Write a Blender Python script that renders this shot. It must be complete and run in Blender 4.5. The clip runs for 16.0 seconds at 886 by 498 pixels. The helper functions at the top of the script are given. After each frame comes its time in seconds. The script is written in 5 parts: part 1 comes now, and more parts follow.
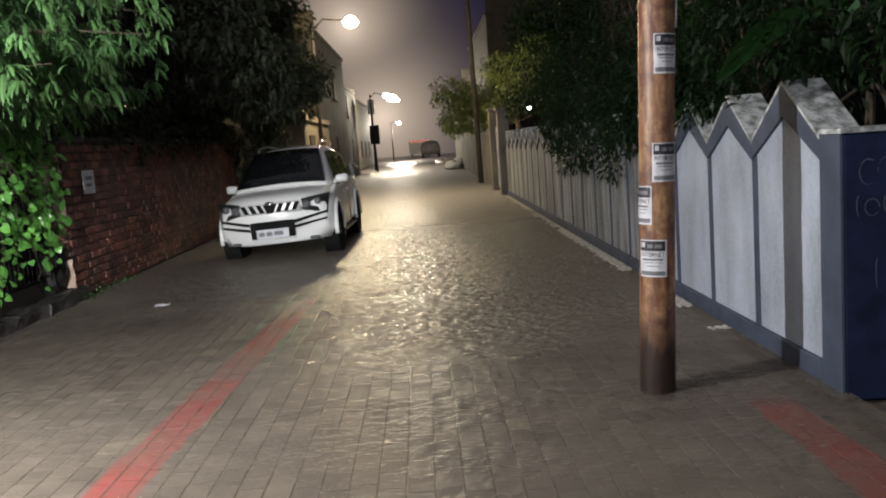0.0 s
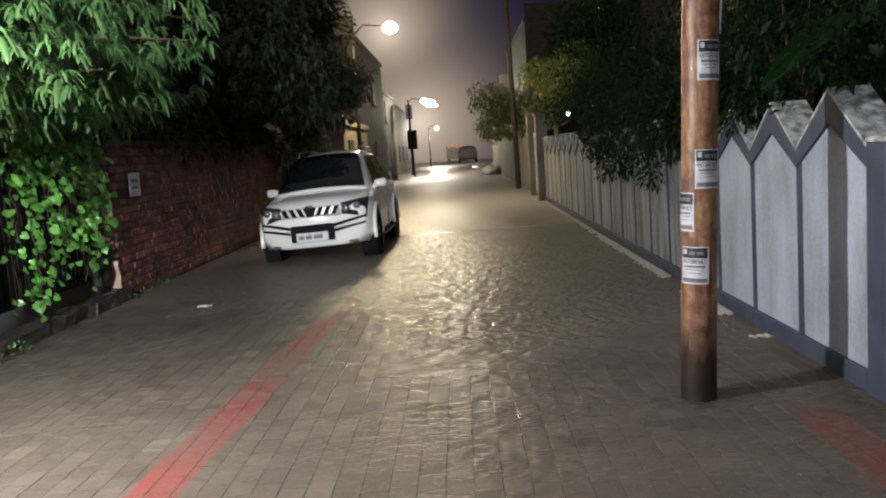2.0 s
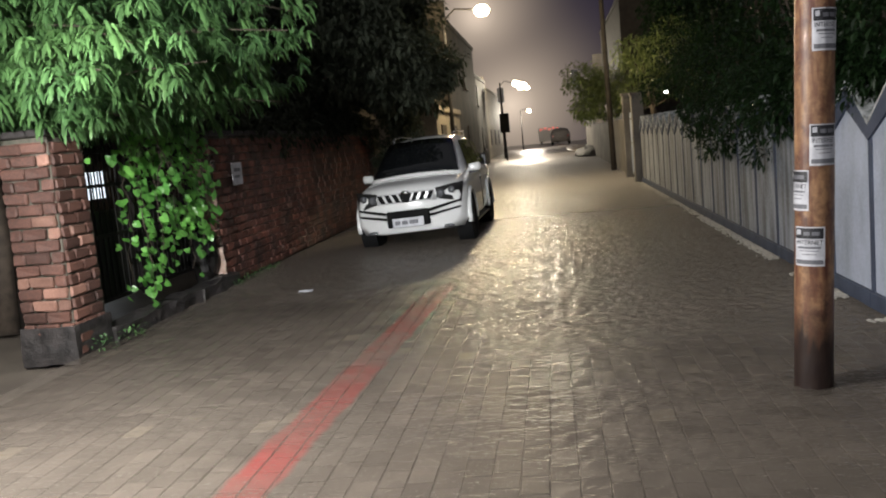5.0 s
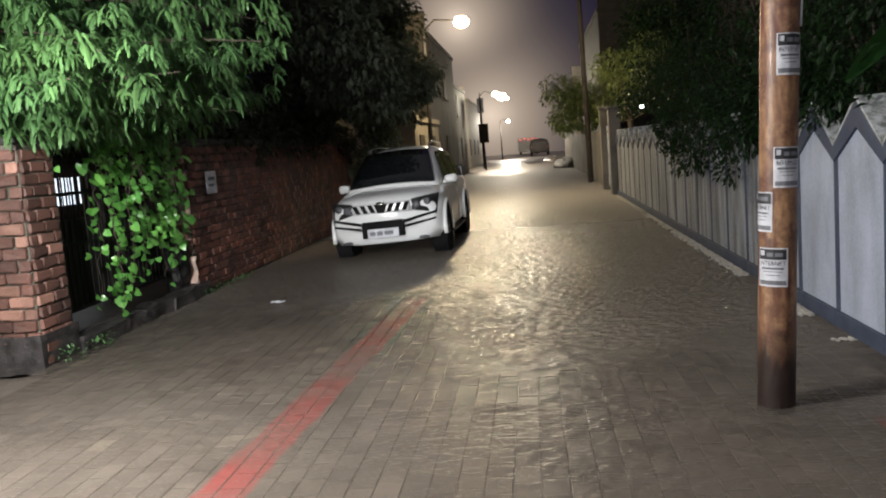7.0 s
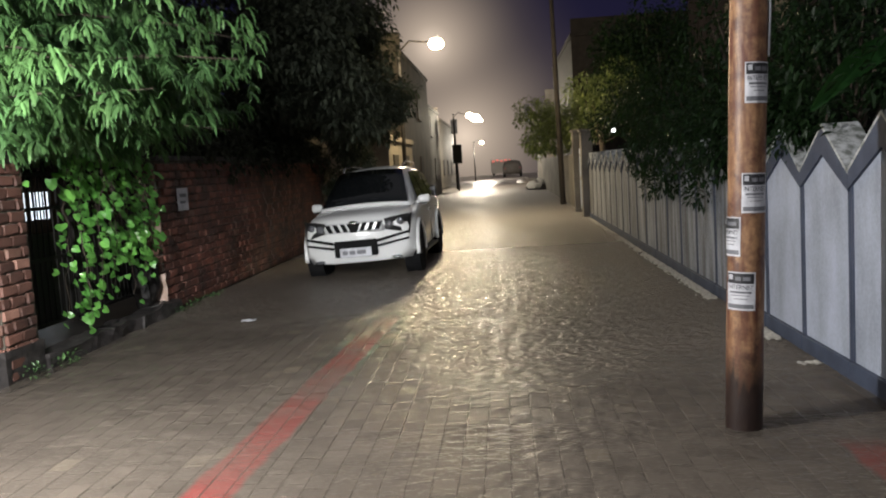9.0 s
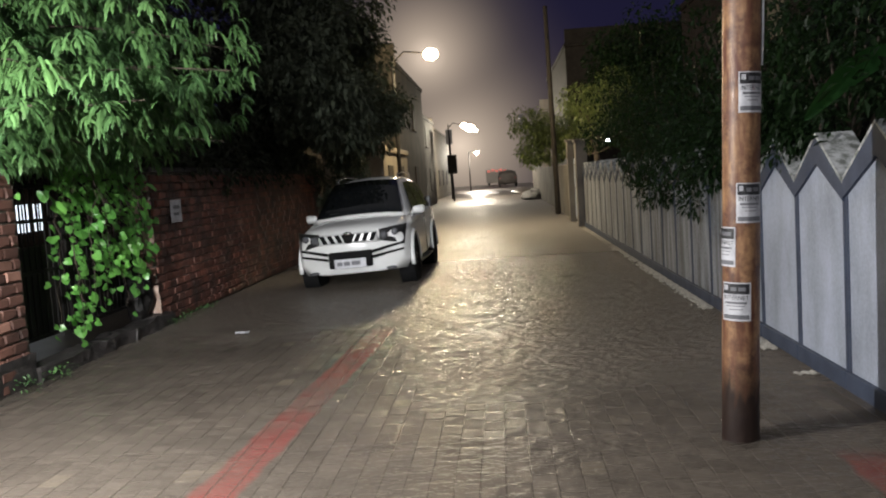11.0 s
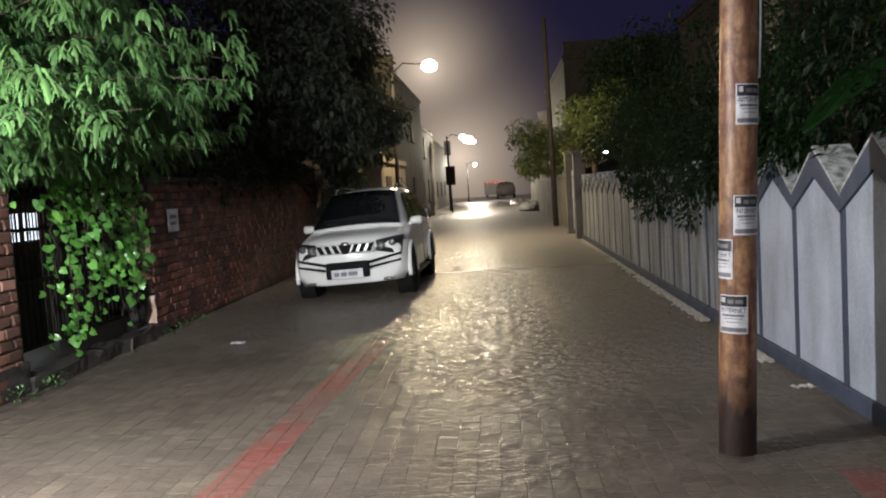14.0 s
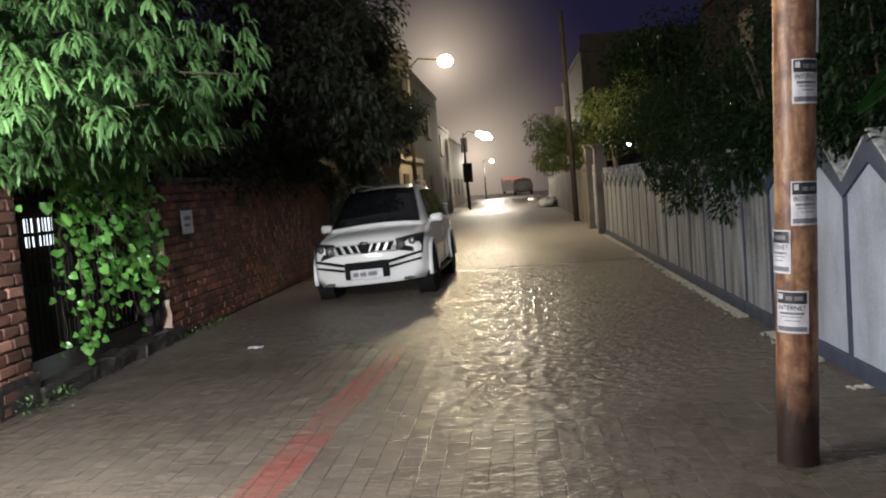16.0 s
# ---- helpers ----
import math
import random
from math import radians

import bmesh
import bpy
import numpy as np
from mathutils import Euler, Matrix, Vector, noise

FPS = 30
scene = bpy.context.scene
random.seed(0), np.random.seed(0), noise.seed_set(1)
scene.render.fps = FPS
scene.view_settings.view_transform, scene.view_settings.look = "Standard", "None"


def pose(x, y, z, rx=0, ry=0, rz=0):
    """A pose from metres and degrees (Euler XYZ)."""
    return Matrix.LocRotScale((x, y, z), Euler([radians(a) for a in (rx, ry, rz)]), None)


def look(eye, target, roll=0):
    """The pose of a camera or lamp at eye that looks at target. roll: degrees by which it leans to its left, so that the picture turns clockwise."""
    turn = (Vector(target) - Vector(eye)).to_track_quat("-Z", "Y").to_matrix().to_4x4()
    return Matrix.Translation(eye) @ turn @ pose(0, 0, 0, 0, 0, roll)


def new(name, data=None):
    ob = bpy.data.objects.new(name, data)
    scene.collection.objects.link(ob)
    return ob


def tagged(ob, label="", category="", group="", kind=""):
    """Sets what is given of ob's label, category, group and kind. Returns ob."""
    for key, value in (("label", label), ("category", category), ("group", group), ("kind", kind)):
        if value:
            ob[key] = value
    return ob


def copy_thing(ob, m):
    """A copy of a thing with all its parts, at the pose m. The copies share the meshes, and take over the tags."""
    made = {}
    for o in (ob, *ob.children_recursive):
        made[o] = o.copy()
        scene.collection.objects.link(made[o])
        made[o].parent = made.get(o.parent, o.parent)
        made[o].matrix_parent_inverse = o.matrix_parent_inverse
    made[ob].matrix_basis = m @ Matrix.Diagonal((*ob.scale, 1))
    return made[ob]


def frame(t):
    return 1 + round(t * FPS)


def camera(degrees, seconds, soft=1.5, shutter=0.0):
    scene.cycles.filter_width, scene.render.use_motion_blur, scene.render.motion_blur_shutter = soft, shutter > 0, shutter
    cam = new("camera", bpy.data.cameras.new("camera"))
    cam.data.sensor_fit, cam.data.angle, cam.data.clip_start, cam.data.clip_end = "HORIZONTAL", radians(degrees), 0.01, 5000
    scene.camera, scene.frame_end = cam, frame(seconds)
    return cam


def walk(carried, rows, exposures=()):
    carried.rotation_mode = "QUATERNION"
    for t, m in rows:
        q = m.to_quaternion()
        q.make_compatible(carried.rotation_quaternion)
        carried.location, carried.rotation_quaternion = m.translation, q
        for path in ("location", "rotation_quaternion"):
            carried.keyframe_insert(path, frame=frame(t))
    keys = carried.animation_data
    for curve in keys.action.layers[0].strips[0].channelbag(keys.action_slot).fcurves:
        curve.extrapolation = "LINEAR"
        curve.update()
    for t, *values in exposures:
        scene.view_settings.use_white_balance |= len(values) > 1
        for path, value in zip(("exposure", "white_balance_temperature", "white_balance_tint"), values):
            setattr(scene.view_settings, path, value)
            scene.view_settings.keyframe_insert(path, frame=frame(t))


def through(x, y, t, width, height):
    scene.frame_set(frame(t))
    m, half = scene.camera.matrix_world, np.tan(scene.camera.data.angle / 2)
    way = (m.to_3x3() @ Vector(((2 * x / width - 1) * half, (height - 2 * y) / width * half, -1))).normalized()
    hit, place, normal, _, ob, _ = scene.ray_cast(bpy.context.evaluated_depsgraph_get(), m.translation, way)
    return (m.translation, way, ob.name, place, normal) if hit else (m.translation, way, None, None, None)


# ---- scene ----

cam = camera(56.1, 16.0, soft=2.0)
PATH = [
    (0, (0.842, -0.047, 1.681), (0.873, 1.936, 1.428), -4.2),
    (0.5, (0.84, -0.073, 1.686), (0.855, 1.911, 1.435), -4.2),
    (1, (0.839, -0.079, 1.684), (0.843, 1.906, 1.435), -4.0),
    (1.5, (0.829, -0.103, 1.686), (0.808, 1.882, 1.442), -3.9),
    (2, (0.81, -0.086, 1.685), (0.756, 1.899, 1.45), -3.9),
    (2.5, (0.798, -0.074, 1.682), (0.725, 1.91, 1.447), -3.7),
    (3, (0.791, -0.054, 1.689), (0.685, 1.93, 1.454), -3.9),
    (3.5, (0.783, -0.042, 1.688), (0.663, 1.94, 1.452), -4.0),
    (4, (0.782, -0.04, 1.683), (0.656, 1.942, 1.448), -4.0),
    (4.5, (0.78, -0.043, 1.685), (0.563, 1.93, 1.44), -4.9),
    (4.7, (0.762, -0.052, 1.68), (0.484, 1.912, 1.425), -5.3),
    (6.8, (0.83, -0.049, 1.725), (0.584, 1.92, 1.476), -4.6),
    (7, (0.834, -0.049, 1.726), (0.608, 1.923, 1.487), -4.4),
    (7.5, (0.821, -0.128, 1.727), (0.623, 1.85, 1.504), -3.9),
    (8, (0.815, -0.142, 1.727), (0.636, 1.838, 1.51), -3.7),
    (8.5, (0.827, -0.078, 1.727), (0.664, 1.905, 1.522), -3.5),
    (9, (0.831, -0.066, 1.732), (0.674, 1.918, 1.536), -3.5),
    (9.5, (0.85, -0.01, 1.724), (0.695, 1.975, 1.539), -3.6),
    (10, (0.847, -0.026, 1.736), (0.698, 1.96, 1.558), -3.7),
    (12.5, (0.841, -0.028, 1.737), (0.701, 1.961, 1.581), -3.6),
    (13, (0.846, -0.025, 1.738), (0.708, 1.965, 1.591), -3.5),
    (13.5, (0.852, -0.006, 1.735), (0.713, 1.983, 1.588), -3.5),
    (14, (0.852, -0.005, 1.731), (0.713, 1.985, 1.585), -3.4),
    (14.5, (0.869, 0.012, 1.724), (0.645, 1.993, 1.569), -3.9),
    (15, (0.877, 0.078, 1.705), (0.625, 2.055, 1.543), -3.9),
    (15.5, (0.83, 0.234, 1.704), (0.626, 2.216, 1.536), -3.7),
    (16, (0.756, 0.388, 1.704), (0.575, 2.374, 1.556), -4.5),
]
walk(cam, [(t, look(eye, target, roll)) for t, eye, target, roll in PATH])

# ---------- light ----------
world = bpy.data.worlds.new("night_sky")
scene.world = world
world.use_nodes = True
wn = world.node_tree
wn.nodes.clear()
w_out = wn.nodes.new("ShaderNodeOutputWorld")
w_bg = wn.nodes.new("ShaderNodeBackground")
w_tc = wn.nodes.new("ShaderNodeTexCoord")
# Inner stops paint lamp haze; last two lift the unseen sky as fill.
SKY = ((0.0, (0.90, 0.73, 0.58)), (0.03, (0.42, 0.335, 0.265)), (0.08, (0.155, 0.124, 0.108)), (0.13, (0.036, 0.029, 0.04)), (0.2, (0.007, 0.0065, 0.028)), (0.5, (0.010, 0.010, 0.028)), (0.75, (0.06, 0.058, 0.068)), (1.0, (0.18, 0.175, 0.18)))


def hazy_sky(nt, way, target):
    """Glow of the rainy air round the two lamp groups, painted in by the angle between way and each."""
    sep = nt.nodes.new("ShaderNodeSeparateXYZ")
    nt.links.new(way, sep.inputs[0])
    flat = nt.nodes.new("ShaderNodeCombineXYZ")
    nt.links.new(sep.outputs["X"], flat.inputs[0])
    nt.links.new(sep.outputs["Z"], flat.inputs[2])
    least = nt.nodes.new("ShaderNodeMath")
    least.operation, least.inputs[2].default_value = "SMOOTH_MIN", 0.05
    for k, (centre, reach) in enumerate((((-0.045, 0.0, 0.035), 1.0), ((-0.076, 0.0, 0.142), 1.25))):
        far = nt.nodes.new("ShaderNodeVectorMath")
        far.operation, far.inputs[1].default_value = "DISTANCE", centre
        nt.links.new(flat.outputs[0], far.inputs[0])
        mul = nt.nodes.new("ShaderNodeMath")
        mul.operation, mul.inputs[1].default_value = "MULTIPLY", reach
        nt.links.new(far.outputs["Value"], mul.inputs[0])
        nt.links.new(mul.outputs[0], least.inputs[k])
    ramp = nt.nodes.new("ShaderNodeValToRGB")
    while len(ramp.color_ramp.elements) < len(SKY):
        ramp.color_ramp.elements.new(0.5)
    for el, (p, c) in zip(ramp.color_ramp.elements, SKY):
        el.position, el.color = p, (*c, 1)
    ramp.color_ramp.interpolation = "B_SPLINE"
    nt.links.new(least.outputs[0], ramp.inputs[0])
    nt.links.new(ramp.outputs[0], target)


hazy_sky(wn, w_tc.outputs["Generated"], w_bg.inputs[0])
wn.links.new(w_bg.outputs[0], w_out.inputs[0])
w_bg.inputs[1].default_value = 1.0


def lamp(name, at, watts, colour, radius):
    data = bpy.data.lights.new(name, "POINT")
    data.energy, data.color, data.shadow_soft_size = watts, colour, radius
    ob = new(name, data)
    ob.location = at
    return ob


lamp("street_light_near", (-2.35, 3.5, 2.65), 1300, (1.0, 0.985, 0.95), 0.06)
# Unseen lamp added behind the viewpoint as general fill.
lamp("fill_light_behind", (-2.5, -12.0, 9.0), 3700, (0.95, 0.98, 1.0), 0.5)
# Unseen spot added to brighten the car front; cone kept off the shrubs.
beam = bpy.data.lights.new("car_fill_light", "SPOT")
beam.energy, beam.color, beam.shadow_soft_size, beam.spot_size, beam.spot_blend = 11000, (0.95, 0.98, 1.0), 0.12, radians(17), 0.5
new("car_fill_light", beam).matrix_world = look((-1.0, -12.0, 3.2), (-1.75, 13.2, 0.95))
lamp("street_light_middle", (-1.13, 26.7, 5.48), 2050, (1.0, 0.80, 0.48), 0.28)
lamp("street_light_far", (-1.25, 62.0, 5.2), 2800, (1.0, 0.88, 0.68), 0.2)
lamp("street_light_last", (-1.5, 92.0, 4.0), 3000, (1.0, 0.90, 0.75), 0.2)

# ---------- materials ----------


def mat(name, col, col2=None, rough=0.6, metal=0.0, scale=3.0, grain=60.0, bump=0.3, dist=0.004, spec=0.5, spread=0.5, rand=0.0, coat=0.0, stretch=None):
    """Two colours mixed by a coarse and a fine noise, with relief; rand: lightness change from piece to piece."""
    m = bpy.data.materials.new(name)
    m.use_nodes = True
    nt = m.node_tree
    b = nt.nodes["Principled BSDF"]
    col2 = col2 or tuple(c * 0.7 for c in col)
    tc = nt.nodes.new("ShaderNodeTexCoord")
    geo = nt.nodes.new("ShaderNodeNewGeometry")
    n1, n2 = nt.nodes.new("ShaderNodeTexNoise"), nt.nodes.new("ShaderNodeTexNoise")
    n1.inputs["Scale"].default_value, n1.inputs["Detail"].default_value = scale, 6
    n2.inputs["Scale"].default_value, n2.inputs["Detail"].default_value = grain, 4
    for n in (n1, n2):
        nt.links.new(geo.outputs["Position"], n.inputs["Vector"])
    if stretch:
        st = nt.nodes.new("ShaderNodeMapping")
        st.inputs["Scale"].default_value = stretch
        nt.links.new(geo.outputs["Position"], st.inputs[0])
        nt.links.new(st.outputs[0], n1.inputs["Vector"])
    add = nt.nodes.new("ShaderNodeMath")
    add.operation = "MULTIPLY_ADD"
    nt.links.new(n2.outputs[0], add.inputs[0])
    add.inputs[1].default_value = 0.35
    nt.links.new(n1.outputs[0], add.inputs[2])
    mr = nt.nodes.new("ShaderNodeMapRange")
    mr.inputs["From Min"].default_value, mr.inputs["From Max"].default_value = 0.675 - 0.3 * spread, 0.675 + 0.3 * spread
    nt.links.new(add.outputs[0], mr.inputs["Value"])
    mix = nt.nodes.new("ShaderNodeMix")
    mix.data_type = "RGBA"
    mix.inputs[6].default_value, mix.inputs[7].default_value = (*col, 1), (*col2, 1)
    nt.links.new(mr.outputs[0], mix.inputs[0])
    out = mix.outputs[2]
    if rand:
        info = nt.nodes.new("ShaderNodeObjectInfo")
        sub = nt.nodes.new("ShaderNodeMath")
        sub.operation = "ADD"
        nt.links.new(info.outputs["Random"], sub.inputs[0])
        nt.links.new(geo.outputs["Random Per Island"], sub.inputs[1])
        fr = nt.nodes.new("ShaderNodeMath")
        fr.operation = "FRACT"
        nt.links.new(sub.outputs[0], fr.inputs[0])
        r2 = nt.nodes.new("ShaderNodeMapRange")
        r2.inputs["To Min"].default_value, r2.inputs["To Max"].default_value = 1 - rand, 1 + rand
        nt.links.new(fr.outputs[0], r2.inputs["Value"])
        hs = nt.nodes.new("ShaderNodeHueSaturation")
        nt.links.new(out, hs.inputs["Color"])
        nt.links.new(r2.outputs[0], hs.inputs["Value"])
        out = hs.outputs[0]
    nt.links.new(out, b.inputs["Base Color"])
    b.inputs["Roughness"].default_value, b.inputs["Metallic"].default_value = rough, metal
    b.inputs["Specular IOR Level"].default_value, b.inputs["Coat Weight"].default_value = spec, coat
    if bump:
        bp = nt.nodes.new("ShaderNodeBump")
        bp.inputs["Strength"].default_value, bp.inputs["Distance"].default_value = bump, dist
        nt.links.new(add.outputs[0], bp.inputs["Height"])
        nt.links.new(bp.outputs[0], b.inputs["Normal"])
    return m


def glow(name, col, strength):
    m = bpy.data.materials.new(name)
    m.use_nodes = True
    b = m.node_tree.nodes["Principled BSDF"]
    b.inputs["Base Color"].default_value = (*col, 1)
    b.inputs["Emission Color"].default_value = (*col, 1)
    b.inputs["Emission Strength"].default_value = strength
    return m


def leaf_mat(name, col, col2, rough=0.4, through=0.25, spec=0.5):
    m = mat(name, col, col2, rough=rough, spec=spec, scale=2.0, grain=25, bump=0.15, dist=0.002, spread=0.9, rand=0.35)
    nt = m.node_tree
    b = nt.nodes["Principled BSDF"]
    out = nt.nodes["Material Output"]
    tr = nt.nodes.new("ShaderNodeBsdfTranslucent")
    tr.inputs[0].default_value = (col[0] * 1.3, col[1] * 1.4, col[2], 1)
    mx = nt.nodes.new("ShaderNodeMixShader")
    mx.inputs[0].default_value = through
    nt.links.new(b.outputs[0], mx.inputs[1])
    nt.links.new(tr.outputs[0], mx.inputs[2])
    nt.links.new(mx.outputs[0], out.inputs[0])
    return m


M = {}
M["brick"] = mat("red_brick", (0.20, 0.072, 0.048), (0.065, 0.034, 0.028), rough=0.6, scale=2.6, grain=70, bump=0.6, dist=0.008, rand=0.4)
M["brick_old"] = mat("sooty_brick", (0.16, 0.074, 0.054), (0.06, 0.032, 0.026), rough=0.6, scale=1.1, grain=50, bump=0.7, dist=0.01, rand=0.3)
M["brick_pale"] = mat("pale_brick", (0.28, 0.15, 0.112), (0.15, 0.078, 0.058), rough=0.6, scale=3, grain=60, bump=0.6, dist=0.008, rand=0.3)
M["mortar"] = mat("mossy_mortar", (0.13, 0.11, 0.09), (0.05, 0.055, 0.04), rough=0.85, scale=6, grain=80, bump=0.7, dist=0.01)
M["plaster"] = mat("old_plaster", (0.50, 0.38, 0.32), (0.34, 0.22, 0.17), rough=0.7, scale=9, grain=60, bump=0.4)
M["white_wall"] = mat("white_distemper", (0.45, 0.49, 0.60), (0.25, 0.275, 0.33), rough=0.55, scale=1.6, grain=40, bump=0.3, spread=0.7, stretch=(1, 1.9, 0.8))
M["stained_wall"] = mat("rain_streaked_distemper", (0.33, 0.35, 0.40), (0.09, 0.095, 0.10), rough=0.6, scale=2.2, grain=40, bump=0.4, spread=0.5, stretch=(1, 3.2, 0.35))
M["blue_grey"] = mat("blue_grey_paint", (0.058, 0.072, 0.112), (0.04, 0.05, 0.08), rough=0.65, spec=0.25, scale=4, grain=60, bump=0.3)
M["navy"] = mat("navy_paint", (0.012, 0.019, 0.055), (0.007, 0.011, 0.03), rough=0.75, spec=0.15, scale=5, grain=50, bump=0.3)
M["cap"] = mat("mossy_cap", (0.52, 0.53, 0.55), (0.16, 0.17, 0.16), rough=0.6, scale=14, grain=60, bump=0.5, spread=0.45)
M["rust"] = mat("rusty_steel", (0.31, 0.172, 0.088), (0.10, 0.044, 0.028), rough=0.5, metal=0.0, scale=8, grain=45, bump=0.8, dist=0.007, spread=0.45, coat=0.06)


def soaked_pole():
    """Peeling rust-brown paint, dark and wet towards the foot with a ragged tide mark."""
    m = M["rust"]
    nt = m.node_tree
    b = nt.nodes["Principled BSDF"]
    src = b.inputs["Base Color"].links[0].from_socket
    geo = nt.nodes.new("ShaderNodeNewGeometry")
    mp = nt.nodes.new("ShaderNodeMapping")
    mp.inputs["Scale"].default_value = (26, 26, 5)
    n = nt.nodes.new("ShaderNodeTexNoise")
    n.inputs["Scale"].default_value, n.inputs["Detail"].default_value = 1.0, 5
    nt.links.new(geo.outputs["Position"], mp.inputs[0])
    nt.links.new(mp.outputs[0], n.inputs["Vector"])
    r = nt.nodes.new("ShaderNodeMapRange")
    r.inputs["From Min"].default_value, r.inputs["From Max"].default_value = 0.42, 0.7
    nt.links.new(n.outputs[0], r.inputs["Value"])
    peel = nt.nodes.new("ShaderNodeMix")
    peel.data_type = "RGBA"
    peel.inputs[7].default_value = (0.105, 0.036, 0.022, 1)
    nt.links.new(r.outputs[0], peel.inputs[0])
    nt.links.new(src, peel.inputs[6])
    sep = nt.nodes.new("ShaderNodeSeparateXYZ")
    nt.links.new(geo.outputs["Position"], sep.inputs[0])
    a = nt.nodes.new("ShaderNodeMath")
    a.operation = "MULTIPLY_ADD"
    nt.links.new(n.outputs[0], a.inputs[0])
    a.inputs[1].default_value = 0.5
    nt.links.new(sep.outputs["Z"], a.inputs[2])
    t = nt.nodes.new("ShaderNodeMapRange")
    t.inputs["From Min"].default_value, t.inputs["From Max"].default_value = 0.50, 0.76
    t.inputs["To Min"].default_value, t.inputs["To Max"].default_value = 0.97, 0.0
    nt.links.new(a.outputs[0], t.inputs["Value"])
    tide = nt.nodes.new("ShaderNodeMix")
    tide.data_type = "RGBA"
    tide.inputs[7].default_value = (0.014, 0.007, 0.006, 1)
    nt.links.new(t.outputs[0], tide.inputs[0])
    nt.links.new(peel.outputs[2], tide.inputs[6])
    nt.links.new(tide.outputs[2], b.inputs["Base Color"])


soaked_pole()
M["paper"] = mat("wet_paper", (0.58, 0.58, 0.62), (0.42, 0.42, 0.46), rough=0.5, scale=12, grain=90, bump=0.2)
M["ink"] = mat("black_ink", (0.02, 0.02, 0.024), rough=0.5, bump=0)
M["ink_grey"] = mat("faded_ink", (0.16, 0.16, 0.18), rough=0.5, bump=0)
M["stone"] = mat("dark_stone", (0.05, 0.044, 0.043), (0.016, 0.015, 0.015), rough=0.5, scale=8, grain=40, bump=0.9, dist=0.02)
M["iron"] = mat("black_iron", (0.005, 0.005, 0.0055), (0.012, 0.01, 0.009), rough=0.6, spec=0.25, bump=0.2)
M["bark"] = mat("bark", (0.08, 0.06, 0.045), (0.04, 0.03, 0.022), rough=0.8, scale=8, bump=0.8, dist=0.02)
M["leaf_tree"] = leaf_mat("feathery_leaf", (0.102, 0.205, 0.066), (0.034, 0.084, 0.032), rough=0.38, through=0.18, spec=0.4)
M["leaf_vine"] = leaf_mat("creeper_leaf", (0.19, 0.46, 0.09), (0.055, 0.21, 0.04), rough=0.33, spec=0.9)
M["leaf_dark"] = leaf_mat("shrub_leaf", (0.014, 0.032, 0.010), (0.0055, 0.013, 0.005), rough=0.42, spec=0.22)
M["leaf_big"] = leaf_mat("broad_leaf", (0.022, 0.075, 0.02), (0.014, 0.05, 0.014), rough=0.35)
M["leaf_far"] = leaf_mat("far_leaf", (0.14, 0.17, 0.05), (0.07, 0.09, 0.03), rough=0.45)
M["leaf_night"] = leaf_mat("garden_leaf", (0.06, 0.068, 0.045), (0.03, 0.036, 0.025), rough=0.7, through=0.1, spec=0.2)
M["ground"] = mat("muddy_ground", (0.17, 0.145, 0.12), (0.11, 0.095, 0.08), rough=0.35, scale=1.5, grain=30, bump=0.4)
M["grit"] = mat("pale_grit", (0.55, 0.52, 0.47), (0.3, 0.28, 0.25), rough=0.6, scale=20, bump=0.3)
M["joint"] = mat("joint_sand", (0.075, 0.062, 0.052), (0.045, 0.038, 0.032), rough=1.0, spec=0.0, scale=4, grain=60, bump=0.4)
M["soil"] = mat("wet_soil", (0.04, 0.033, 0.026), (0.022, 0.02, 0.016), rough=0.7, scale=3, bump=0.7, dist=0.02)
M["beige"] = mat("beige_plaster", (0.23, 0.195, 0.145), (0.15, 0.125, 0.095), rough=0.7, scale=1.2, grain=30, bump=0.3)
M["murk_wall"] = mat("rain_dark_plaster", (0.085, 0.07, 0.052), (0.045, 0.038, 0.03), rough=0.8, scale=1.0, grain=25, bump=0.5)
M["pale_wall"] = mat("pale_plaster", (0.72, 0.67, 0.60), (0.6, 0.55, 0.48), rough=0.8, scale=0.6, grain=12, bump=0.2)
M["grey_wall"] = mat("stained_concrete", (0.20, 0.18, 0.155), (0.10, 0.09, 0.08), rough=0.75, scale=1.0, grain=25, bump=0.5)
M["dark_wall"] = mat("dark_plaster", (0.012, 0.010, 0.012), (0.007, 0.006, 0.007), rough=0.9, spec=0.05, scale=1.2, grain=25, bump=0.4)
M["shutter"] = mat("dull_brown_shutter", (0.05, 0.042, 0.035), (0.03, 0.026, 0.022), rough=0.7, spec=0.2, bump=0.3)
# Van colour lifted from black to hold the rain haze over it.
M["van"] = mat("hazy_grey_paint", (0.10, 0.088, 0.08), (0.07, 0.062, 0.056), rough=0.6, spec=0.2, bump=0.0)
M["steel"] = mat("galvanised_steel", (0.30, 0.30, 0.30), (0.18, 0.18, 0.18), rough=0.45, metal=0.6, bump=0.1)
M["car_white"] = mat("white_car_paint", (0.82, 0.82, 0.82), (0.76, 0.76, 0.75), rough=0.22, scale=1.5, grain=20, bump=0.0, coat=0.6)
M["car_dark"] = mat("black_plastic", (0.012, 0.012, 0.013), (0.02, 0.02, 0.02), rough=0.35, bump=0.1)
M["silver"] = mat("silver_trim", (0.62, 0.62, 0.62), (0.5, 0.5, 0.5), rough=0.3, metal=0.15, bump=0)
M["matte_black"] = mat("matte_black_plastic", (0.008, 0.008, 0.009), (0.014, 0.014, 0.014), rough=0.9, spec=0.08, bump=0.1)
